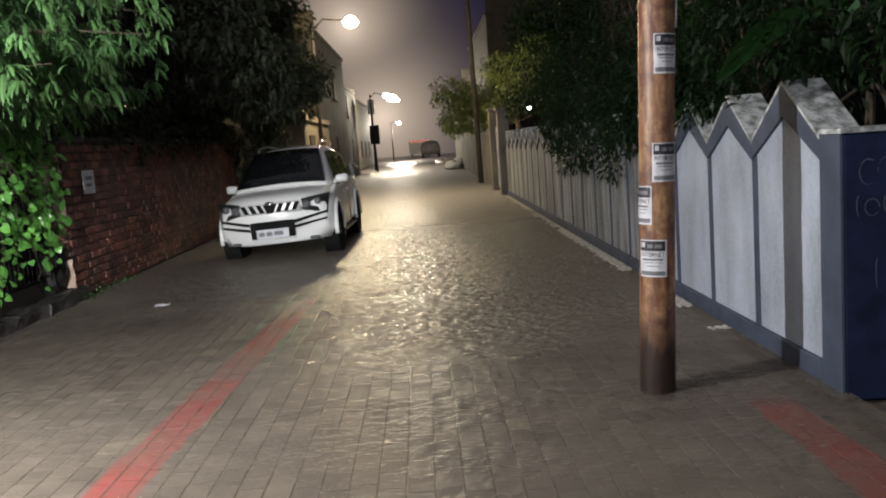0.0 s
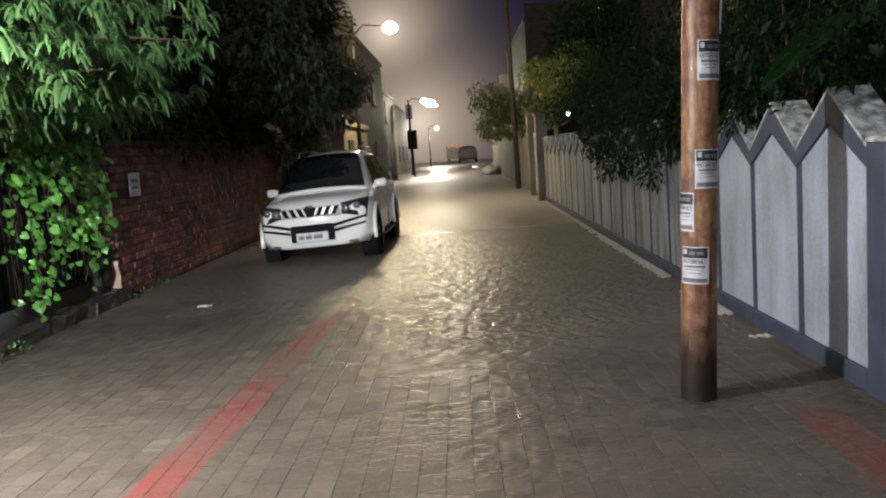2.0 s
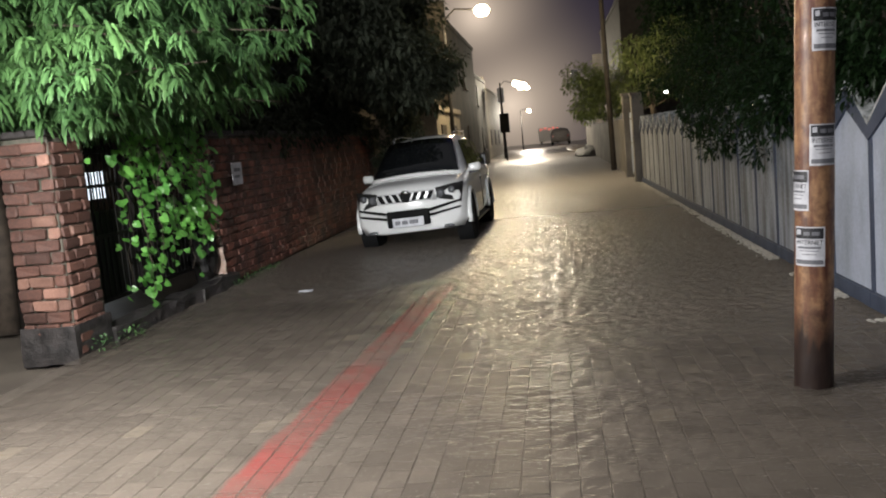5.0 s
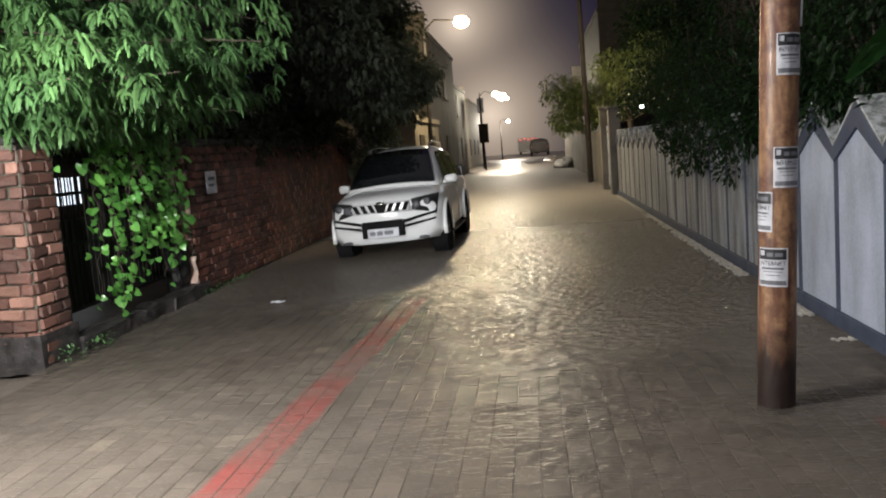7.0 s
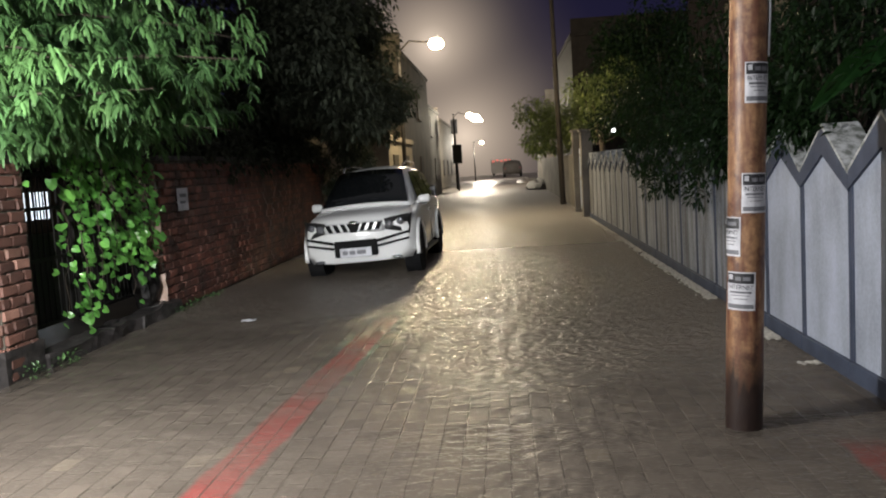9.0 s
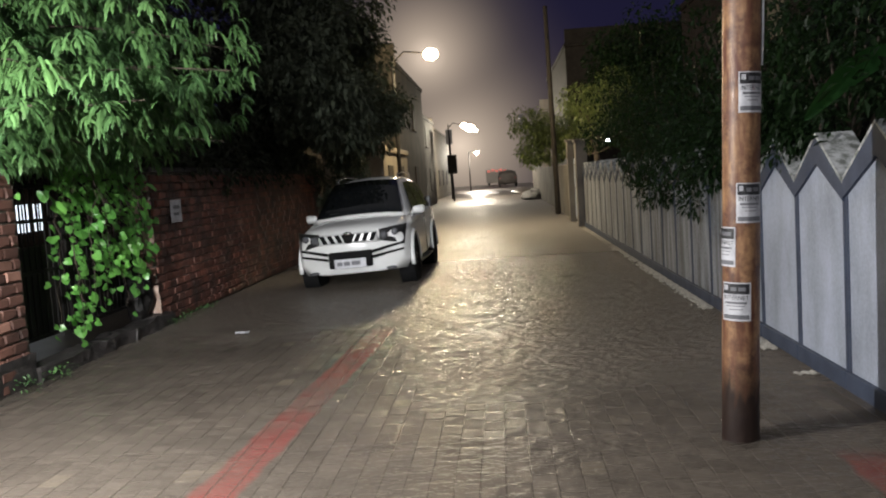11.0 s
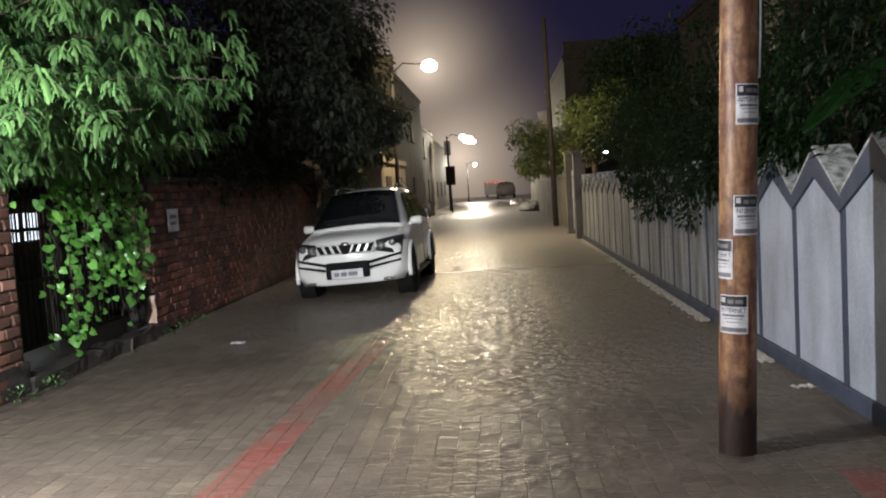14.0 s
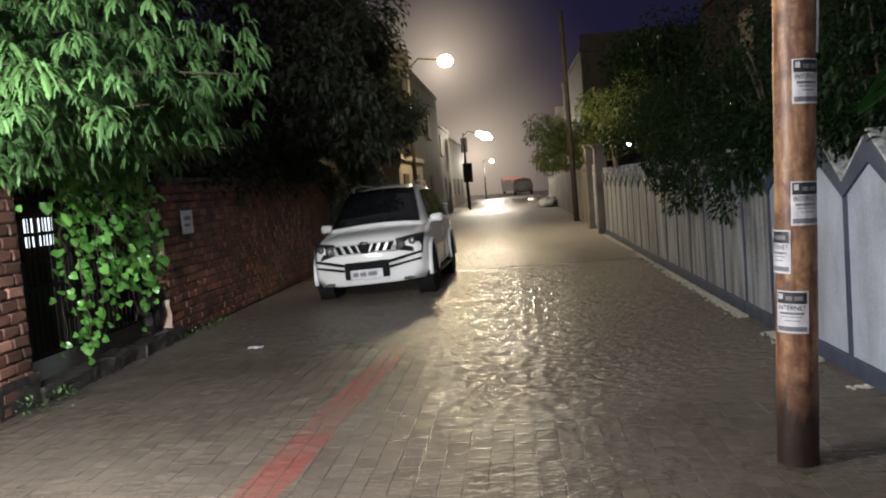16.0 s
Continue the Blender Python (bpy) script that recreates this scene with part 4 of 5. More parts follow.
    for i in (-3, -2, -1, 1, 2, 3):
        x = i * 0.118 + (0.03 if i > 0 else -0.03)
        k = 0.030 if i > 0 else -0.030
        yq = -0.012 + 0.02 * (abs(x) / 0.45) ** 2
        part("grille_slot", quad_sheet(bmesh.new(), ((x - 0.036 - k, yq, 0.862), (x + 0.036 - k, yq, 0.862), (x + 0.036 + k, yq + 0.02, 0.985), (x - 0.036 + k, yq + 0.02, 0.985)), 0.012), M["matte_black"], gr, "dark slanted slot")
    part("grille_centre", quad_sheet(bmesh.new(), ((-0.05, -0.014, 0.85), (0.05, -0.014, 0.85), (0.11, 0.012, 0.985), (-0.11, 0.012, 0.985)), 0.014), M["matte_black"], gr)
    bm = bmesh.new()
    bmesh.ops.create_uvsphere(bm, u_segments=16, v_segments=8, radius=0.06)
    bmesh.ops.transform(bm, matrix=Matrix.LocRotScale((0, -0.012, 0.995), None, (1.15, 0.35, 0.55)), verts=bm.verts)
    part("emblem", bm, M["chrome"], gr, "plain oval emblem", smooth=True)
    part("air_intake", slab(-0.335, 0.335, -0.022, 0.06, 0.475, 0.725, 0.02), M["matte_black"], car, "black lower air intake")
    pl = part("number_plate", slab(-0.245, 0.245, -0.040, -0.024, 0.475, 0.615, 0.004), M["paper"], car, "white number plate")
    for i, wd in enumerate((0.085, 0.095, 0.14)):
        x0 = -0.205 + (0, 0.105, 0.225)[i]
        part("plate_bar", slab(x0, x0 + wd, -0.0425, -0.0405, 0.515, 0.575), M["ink_grey"], pl)
    part("underbody", slab(-0.72, 0.72, 0.7, 4.1, 0.27, 0.36), M["car_dark"], car)
    # lower the waist and nose a little below the roof line
    for ob in car.children_recursive:
        if ob.name.split(".")[0] in ("wheel", "tyre", "rim", "spoke", "wheel_arch", "arch_flare"):
            continue
        for v in ob.data.vertices:
            v.co.z -= 0.10 * min(1.0, max(0.0, (1.62 - v.co.z) / 0.4)) * min(1.0, max(0.0, (v.co.z - 0.1) / 0.3))
    return car


suv_car = suv((-1.62, 13.25, -0.03), -1.6)
suv_car.rotation_euler.y = radians(-2.3)
suv_car.scale = (1.06, 1.06, 1.06)

# ---------- vegetation ----------


def fronds(name, pos, way, size, material, parent):
    """Drooping feather-edged leaf fingers, each a curved strip folded along its midrib."""
    n, K = len(pos), 9
    side = unit(np.cross(way, np.array([0, 0, 1.0]) + rng.normal(size=(n, 3)) * 0.3))
    L = size[:, None]
    sag = rng.uniform(0.55, 1.15, (n, 1))
    rows = []
    for i in range(K):
        u = i / (K - 1)
        c = pos + way * L * (u - 0.28 * u * u) + np.array([0, 0, -1.0]) * sag * L * u ** 1.9
        w = L * 0.125 * (math.sin(math.pi * (0.1 + 0.9 * u)) ** 0.6 if i < K - 1 else 0.05) * (1.0 if i % 2 else 0.62)
        dip = np.array([0, 0, -1.0]) * w * 0.55
        rows.append(np.stack([c + side * w + dip, c, c - side * w + dip], 1))
    v = np.stack(rows, 1).reshape(-1, 3)
    k = np.arange(n)[:, None] * (K * 3)
    f = np.concatenate([np.concatenate([k + [r, r + 1, r + 4, r + 3], k + [r + 1, r + 2, r + 5, r + 4]], 0) for r in range(0, (K - 1) * 3, 3)], 0)
    return mesh_of(name, v.tolist(), f.tolist(), material, parent)


def feathery_tree():
    """Tree behind the gate whose feathery branches hang over the creeper."""
    t = thing("tree", "tree with drooping feathery leaves hanging over the gate", "tree", (-5.6, 8.6, 0))
    bm = pipe(bmesh.new(), [(0, 0, -0.05), (0.05, 0.05, 1.0), (0.0, 0.1, 2.2), (0.1, 0.0, 3.2), (0.2, -0.1, 4.4)], 0.14, 0.06, 10)
    part("trunk", bm, M["bark"], t, smooth=True)
    tips = []
    for k in range(42):
        low_limb = k >= 34
        a = rng.uniform(-0.75, -0.1) if low_limb else rng.uniform(-1.0, 0.9)
        L = rng.uniform(1.7, 2.9) if low_limb else rng.uniform(1.6, 4.1)
        z0 = rng.uniform(2.45, 2.7) if low_limb else rng.uniform(2.0, 4.0)
        p0 = Vector((0.1, 0, z0))
        d = Vector((math.cos(a), math.sin(a) * 0.9 - 0.1, rng.uniform(0.10, 0.16) if low_limb else rng.uniform(0.05, 0.45)))
        pts = [p0 + d * L * u + Vector((0, 0, -0.75 * u * u * L * 0.32)) for u in (0, 0.25, 0.5, 0.75, 1)]
        part("limb", pipe(bmesh.new(), pts, 0.018, 0.005, 6), M["bark"], t)
        for u in np.linspace(0.25, 1.0, 14):
            p = p0 + d * L * u + Vector((0, 0, -0.75 * u * u * L * 0.32))
            tips.append((p, d))
    P, D, S = [], [], []
    for p, d in tips:
        for _ in range(5):
            base = np.array(p) + rng.normal(size=3) * 0.23
            lean = unit(np.array(d) * [1, 1, 0] + rng.normal(size=3) * 0.35)
            big = rng.uniform(0.8, 1.2)
            for k in range(rng.integers(8, 12)):
                az = rng.uniform(-1.9, 1.9)
                out = np.array([lean[0] * math.cos(az) - lean[1] * math.sin(az), lean[0] * math.sin(az) + lean[1] * math.cos(az), rng.uniform(-0.25, 0.5)])
                P.append(base + rng.normal(size=3) * 0.02)
                D.append(unit(out))
                S.append(big * rng.uniform(0.125, 0.21))
    P, D, S = np.array(P), np.array(D), np.array(S)
    low = 2.13 + 0.42 * np.clip(P[:, 0] - 5.6 + 3.0, 0, 3)
    ok = (P[:, 2] > low) & (P[:, 0] < 3.95 + rng.uniform(-0.3, 0.2, len(P)))
    fronds("crown", P[ok], D[ok], S[ok], M["leaf_tree"], t)


feathery_tree()


def creeper():
    t = thing("creeper", "bright green heart-leaved creeper hanging over the gate", "creeper", (WX - 0.03, 8.9, 0.12))
    P, D = [], []
    strands = []
    for k in range(42):
        y0 = rng.uniform(-0.3, 0.3) if k < 7 else rng.uniform(0.3, 1.5) if k < 22 else rng.uniform(-1.25, 1.4)
        low = rng.uniform(0.1, 0.5) if k < 7 else rng.uniform(0.45, 1.2) if k < 22 else rng.uniform(1.5, 1.8)
        pts = []
        y = y0
        z = 2.05 + rng.uniform(-0.1, 0.25)
        x = rng.uniform(-0.08, 0.1)
        while z > low:
            pts.append((x, y, z))
            z -= rng.uniform(0.08, 0.16)
            y += rng.normal() * 0.05
            x = float(np.clip(x + rng.normal() * 0.03, -0.1, 0.16))
        if len(pts) > 2:
            strands.append(pts)
    for pts in strands:
        part("stem", pipe(bmesh.new(), pts, 0.006, 0.003, 5), M["bark"], t)
        for p in pts:
            for _ in range(rng.integers(0, 5)):
                P.append(np.array(p) + rng.normal(size=3) * np.array([0.06, 0.09, 0.05]))
                D.append(np.array([rng.uniform(0.1, 0.8), rng.normal() * 0.7, -rng.uniform(0.2, 1.0)]))
    P, D = np.array(P), np.array(D)
    n = len(P)
    # broad heart-shaped blades facing outwards
    V, F = [], []
    heart = [(0, 0), (0.42, -0.16), (0.56, 0.2), (0.36, 0.62), (0, 1.0), (-0.36, 0.62), (-0.56, 0.2), (-0.42, -0.16)]
    for p, d in zip(P, D):
        d = unit(d)
        nrm = unit(np.array([1.0, -0.5, 0.45]) + rng.normal(size=3) * 0.45)
        s = unit(np.cross(d, nrm))
        nn = np.cross(s, d)
        L = rng.uniform(0.045, 0.09) if rng.random() < 0.75 else rng.uniform(0.09, 0.14)
        k = len(V)
        V.append(p + d * L * 0.3 - nn * 0.008)
        for a, b in heart:
            V.append(p + s * a * L + d * b * L - nn * (0.5 * a * a + 0.25 * b * b) * L + rng.normal(size=3) * 0.03 * L)
        F += [(k, k + 1 + i, k + 1 + (i + 1) % 8) for i in range(8)]
    mesh_of("foliage", [tuple(v) for v in V], F, M["leaf_vine"], t)


creeper()


def bush(name, label, at, cl, n, size, width, material, category="shrub", trunk=None, group=""):
    t = thing(name, label, category, at, group=group)
    a = np.array(at)
    tz = trunk if trunk else 1.2
    part("trunk", pipe(bmesh.new(), [(0, 0, -0.06), (0.06, 0.04, tz * 0.5), (0.02, 0.1, tz)], 0.05 if tz < 2 else 0.16, 0.03 if tz < 2 else 0.09, 8), M["bark"], t, smooth=True)
    for c in cl[:14]:
        e = np.array(c[:3]) - a
        part("limb", pipe(bmesh.new(), [(0.02, 0.1, tz * 0.92), tuple(e * [0.5, 0.5, 0.72] + [0, 0, tz * 0.1]), tuple(e)], 0.03, 0.008, 6), M["bark"], t)
    p, d = shell(cl, n)
    leaves("crown", p - a, d + rng.normal(size=d.shape) * 0.7 + [0, 0, -0.15], size, width, material, t)
    return t


# shrubs over the boundary wall
for y0 in (5.6, 8.6, 11.6, 14.6, 18.0, 21.6):
    cl = clumps(3.75, 5.6, y0 - 1.6, y0 + 1.9, 2.0 if y0 < 17 else 2.7, 3.7, 20, 0.45, 0.85) + clumps(3.35, 3.75, y0 - 1.2, y0 + 1.9, 1.95 if y0 < 8 else 1.6 if y0 < 17 else 2.4, 2.8, 9, 0.25, 0.5)
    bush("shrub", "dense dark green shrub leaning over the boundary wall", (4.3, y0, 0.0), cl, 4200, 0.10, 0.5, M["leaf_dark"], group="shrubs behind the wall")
# hanging tresses in front of the wall
cl = clumps(3.12, 3.3, 8.6, 15.5, 1.2, 1.75, 26, 0.12, 0.28) + clumps(3.2, 3.5, 8.6, 17.0, 1.6, 2.2, 26, 0.2, 0.4)
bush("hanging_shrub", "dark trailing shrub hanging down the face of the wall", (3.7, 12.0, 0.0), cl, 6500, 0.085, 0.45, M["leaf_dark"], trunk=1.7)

# sprays of leaves lying over the tops of the nearer panels
cl = clumps(3.38, 3.7, 7.0, 9.8, 1.8, 2.25, 18, 0.16, 0.34) + clumps(3.3, 3.5, 8.2, 10.2, 1.55, 1.95, 9, 0.12, 0.22) + clumps(3.5, 3.9, 5.3, 6.8, 1.98, 2.3, 8, 0.12, 0.26) + clumps(3.32, 3.6, 7.2, 9.0, 1.74, 2.0, 16, 0.14, 0.26)
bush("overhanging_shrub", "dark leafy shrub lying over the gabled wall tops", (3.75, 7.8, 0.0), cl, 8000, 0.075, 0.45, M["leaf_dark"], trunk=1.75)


def broad_leaf_plant():
    t = thing("broad_leaf_plant", "plant with a few long broad green leaves", "plant", (4.4, 6.6, 0))
    part("stem", pipe(bmesh.new(), [(0, 0, -0.05), (0.02, 0, 1.2), (0.0, -0.1, 2.3)], 0.06, 0.03), M["bark"], t)
    for base, tip, wide in (((-0.65, -0.4, 2.44), (-1.36, -0.45, 1.98), 0.10), ((-0.3, -0.2, 2.5), (-0.85, -0.9, 2.35), 0.11), ((-0.2, 0, 2.4), (0.5, -0.5, 2.7), 0.12)):
        bm = bmesh.new()
        base, tip = Vector(base), Vector(tip)
        d = tip - base
        s = Vector((-d.z, 0.35, d.x)).normalized()
        rows = []
        for i in range(11):
            u = i / 10
            c = base + d * u + Vector((0, 0, 0.09 * math.sin(math.pi * u)))
            w = wide * math.sin(math.pi * min(1, u * 0.9 + 0.08)) ** 0.7 + 0.004
            rows.append([bm.verts.new(c + s * w + Vector((0, -0.03, 0))), bm.verts.new(c), bm.verts.new(c - s * w + Vector((0, -0.03, 0)))])
        for a, b in zip(rows, rows[1:]):
            for j in range(2):
                bm.faces.new((a[j], a[j + 1], b[j + 1], b[j]))
        part("stalk", pipe(bmesh.new(), [(0.0, -0.1, 1.9), tuple((base + Vector((0, -0.1, 1.9))) / 2 + Vector((0, 0, 0.15))), tuple(base)], 0.014, 0.008, 6), M["leaf_big"], t)
        part("leaf", bm, M["leaf_big"], t, smooth=True)


broad_leaf_plant()

# dark garden trees behind the brick wall
cl = clumps(-4.6, -2.3, 15.5, 21.3, 3.2, 6.4, 70, 0.6, 1.0) + clumps(-3.7, -2.7, 18.5, 21.6, 2.9, 3.6, 14, 0.45, 0.7) + clumps(-3.4, -1.9, 16.5, 20.5, 2.7, 3.4, 24, 0.4, 0.6) + clumps(-3.0, -1.75, 19.0, 21.2, 3.0, 5.2, 26, 0.35, 0.6) + clumps(-2.4, -1.55, 20.2, 21.2, 3.1, 4.2, 10, 0.25, 0.4)
bush("garden_tree", "dark dense tree leaning over the brick wall and the car", (-4.6, 18.5, 0), cl, 40000, 0.15, 0.5, M["leaf_night"], "tree", trunk=3.0, group="dark garden trees")
for x, y, zt, r in ((-5.6, 13.0, 5.2, 1.3), (-6.2, 18.5, 5.6, 1.5), (-7.5, 15.5, 6.0, 1.8), (-7.0, 10.5, 6.0, 1.6)):
    cl = clumps(x - r, x + r, y - 1.7, y + 1.7, 3.0, zt + 1.4, 26, 0.7, 1.2)
    bush("garden_tree", "dark leafy garden tree behind the brick wall", (x - 0.3, y, 0), cl, 8000, 0.18, 0.5, M["leaf_night"], "tree", trunk=3.0, group="dark garden trees")
cl = clumps(-3.5, -2.8, 20.3, 22.2, 0.8, 3.3, 26, 0.3, 0.5)
bush("shrub", "dark shrub standing at the end of the brick wall", (-3.3, 21.8, 0), cl, 7500, 0.11, 0.5, M["leaf_night"], trunk=1.0)
cl = clumps(-5.4, -4.4, 11.6, 22.0, 1.9, 3.6, 34, 0.6, 0.9) + clumps(-4.15, -3.75, 11.5, 21.0, 2.0, 2.5, 36, 0.25, 0.42)
bush("hedge", "dark overgrown hedge behind the brick wall", (-4.9, 16.5, 0), cl, 20000, 0.13, 0.5, M["leaf_night"], "hedge", trunk=1.6)
cl = clumps(5.0, 9.5, 31.0, 36.0, 4.4, 7.0, 40, 0.7, 1.3) + clumps(4.6, 6.2, 31.0, 35.0, 3.4, 5.2, 14, 0.5, 0.9)
bush("garden_tree", "dark leafy garden tree behind the boundary wall", (6.6, 33.5, 0), cl, 12000, 0.2, 0.5, M["leaf_dark"], "tree", trunk=3.2, group="dark garden trees")
# tree beside the lane further on
cl = clumps(2.0, 4.6, 36, 42, 2.3, 4.2, 26, 0.5, 0.9)
bush("roadside_tree", "roadside tree lit yellow-green by the street lamp", (4.2, 39, 0), cl, 4500, 0.2, 0.45, M["leaf_far"], "tree", trunk=2.6)
cl = clumps(3.6, 4.8, 27, 31, 2.6, 4.6, 16, 0.5, 0.9)
bush("roadside_tree", "roadside tree lit yellow-green by the street lamp", (4.2, 29, 0), cl, 3500, 0.14, 0.45, M["leaf_far"], "tree", trunk=2.4)

# ---------- lamps and far buildings ----------


def street_lamp(base, head, h, label, size=0.25):
    x, y = base
    t = thing("street_lamp", label, "street lamp", (x, y, 0), group="street lamps")
    part("post", rod(bmesh.new(), (0, 0, -0.05), (0, 0, h), 0.08, 0.055, 14), M["iron"], t, smooth=True)
    dx = head[0] - x
    part("arm", pipe(bmesh.new(), [(0, 0, h - 0.25), (dx * 0.3, 0, h + 0.1), (dx * 0.75, (head[1] - y) * 0.7, head[2] + 0.16), (dx, head[1] - y, head[2] + 0.14)], 0.03), M["iron"], t, smooth=True)
    part("housing", slab(dx - 0.24, dx + 0.24, head[1] - y - 0.11, head[1] - y + 0.11, head[2] + 0.08, head[2] + 0.17, 0.03), M["steel"], t)
    bm = bmesh.new()
    bmesh.ops.create_uvsphere(bm, u_segments=18, v_segments=10, radius=size)
    bmesh.ops.transform(bm, matrix=Matrix.LocRotScale((dx, head[1] - y, head[2] + 0.06), None, (1.0, 0.8, 0.75)), verts=bm.verts)
    bowl = part("bowl", bm, M["lamp_glow"], t, "glowing warm lamp bowl", smooth=True)
    bowl.visible_shadow = False
    return t


street_lamp((-2.45, 27.6), (-1.13, 27.0, 5.61), 5.8, "street lamp with a glowing warm head on a steel arm")
far_lamp = street_lamp((-2.75, 62.6), (-1.55, 62.2, 5.35), 5.6, "distant street lamp with extra glowing bowls for its glare", 0.27)
# Extra glowing bowls put the glare of the lamp head into the shape.
for dx, dy, z, r in ((1.62, -0.4, 5.2, 0.36), (2.0, -0.4, 5.02, 0.16)):
    bm = bmesh.new()
    bmesh.ops.create_uvsphere(bm, u_segments=18, v_segments=10, radius=r)
    bmesh.ops.transform(bm, matrix=Matrix.LocRotScale((dx, dy, z), None, (1.1, 0.8, 0.75)), verts=bm.verts)
    part("bowl", bm, M["lamp_glow"], far_lamp, "glowing warm lamp bowl", smooth=True).visible_shadow = False
street_lamp((-2.4, 92.6), (-1.5, 92.2, 4.1), 4.3, "far street lamp glowing in the rain haze", 0.22)

# Unseen flat shade on a bracket, added to cut the near lamp's upward light
yard = thing("bracket_lamp", "unseen flat enamel disc on a steel post, added to cut upward lamplight", "lamp", (-4.3, 3.5, 0))
part("post", rod(bmesh.new(), (0, 0, -0.05), (0, 0, 3.0), 0.05, 0.04, 12), M["iron"], yard, smooth=True)
part("arm", pipe(bmesh.new(), [(0, 0, 2.95), (0.9, 0, 3.02), (1.95, 0, 2.92)], 0.02), M["iron"], yard, smooth=True)
part("shade", rod(bmesh.new(), (1.95, 0, 2.815), (1.95, 0, 2.91), 0.5, 0.12, 36), M["iron"], yard)

# pole with a dark junction box
jb = thing("junction_pole", "thin post carrying a dark junction box", "post", (-2.35, 57.7, 0))
part("post", rod(bmesh.new(), (0, 0, -0.05), (-0.12, 0, 5.0), 0.07, 0.06, 10), M["iron"], jb)
part("box", slab(-0.32, 0.32, -0.2, 0.2, 1.9, 3.2, 0.02), M["iron"], jb, "dark steel junction box")

part("sign_plate", slab(-0.34, 0.1, -0.03, 0.03, 3.95, 4.95, 0.02), M["paper"], jb, "pale blank plate")

tube = thing("tube_light", "short glowing tube light on the house wall", "lamp", (-3.72, 44.8, 4.9))
tube.rotation_euler = (0, radians(22), 0)
part("tube", rod(bmesh.new(), (-0.36, 0, 0), (0.36, 0, 0), 0.05, seg=10), M["lamp_glow"], tube, smooth=True)
part("fitting", slab(-0.42, 0.42, 0.03, 0.09, -0.05, 0.09, 0.01), M["steel"], tube)
part("bracket", rod(bmesh.new(), (0, 0.08, 0.0), (0, 1.25, 0.0), 0.02), M["iron"], tube)

up = thing("service_pole", "slim concrete service pole beside the wall", "pole", (3.06, 32.8, 0))
part("shaft", rod(bmesh.new(), (0, 0, -0.05), (-0.1, 0, 8.0), 0.11, 0.08, 12), M["shutter"], up, smooth=True)


def building(name, label, x0, x1, y0, y1, h, wall_m, windows=(), face="x", side=1):
    t = thing(name, label, "house", ((x0 + x1) / 2, (y0 + y1) / 2, 0))
    cx, cy = (x0 + x1) / 2, (y0 + y1) / 2
    part("wall", slab(x0 - cx, x1 - cx, y0 - cy, y1 - cy, -0.05, h, 0.02), wall_m, t)
    part("roof", slab(x0 - cx - 0.06, x1 - cx + 0.06, y0 - cy - 0.06, y1 - cy + 0.06, h, h + 0.18, 0.02), wall_m, t)
    part("parapet", slab(x0 - cx, x1 - cx, y0 - cy, y0 - cy + 0.15, h + 0.18, h + 0.9), wall_m, t)
    fx = (x1 - cx) if side > 0 else (x0 - cx)
    for y, z, w, hh in windows:
        a, b = (fx - 0.01, fx + 0.04) if side > 0 else (fx - 0.04, fx + 0.01)
        wnd = part("window", slab(a, b, y - cy - w / 2, y - cy + w / 2, z, z + hh, 0.01), M["shutter"], t, "dark shuttered window")
        part("sill", slab(a - 0.05, b + 0.05, y - cy - w / 2 - 0.1, y - cy + w / 2 + 0.1, z - 0.08, z - 0.01), wall_m, wnd)
    return t


building("house", "beige plastered house at the lane side", -4.4, -2.55, 24.6, 31.0, 2.6, M["beige"], ((26, 1.0, 1.1, 1.2), (29, 1.0, 1.1, 1.2)))
building("house", "dark two-storey house at the lane side", -8.5, -3.0, 33.0, 44.0, 6.2, M["murk_wall"], ((35, 1.0, 1.2, 1.3), (39, 1.0, 1.2, 1.3), (35, 4.0, 1.2, 1.3), (39, 4.0, 1.2, 1.3)))
building("house", "stained concrete house at the crossing", -9.0, -3.4, 46.0, 56.0, 5.2, M["murk_wall"], ((48, 1.0, 1.2, 1.3), (52, 1.0, 1.2, 1.3), (50, 3.6, 1.2, 1.2)))
building("house", "pale house beyond the crossing", -12, -4.2, 66.0, 86.0, 5.5, M["beige"], ((70, 1.0, 1.2, 1.3), (75, 1.0, 1.2, 1.3), (80, 1.0, 1.2, 1.3)))
building("house", "dark flat-roofed house behind the boundary wall", 6.8, 14, 16.0, 27.0, 6.4, M["dark_wall"], ((18, 1.2, 1.2, 1.3), (22, 1.2, 1.2, 1.3), (18, 4.2, 1.2, 1.3), (22, 4.2, 1.2, 1.3)), side=-1)
building("house", "tall dark house along the lane", 4.6, 12, 44.0, 60.0, 8.0, M["shutter"], ((46, 1.2, 1.2, 1.3), (50, 1.2, 1.2, 1.3), (46, 4.5, 1.2, 1.3), (50, 4.5, 1.2, 1.3)), side=-1)
building("house", "hazy house beyond the crossing", 4.4, 12, 68.0, 90.0, 6.5, M["grey_wall"], ((72, 1.2, 1.2, 1.3), (78, 1.2, 1.2, 1.3)), side=-1)



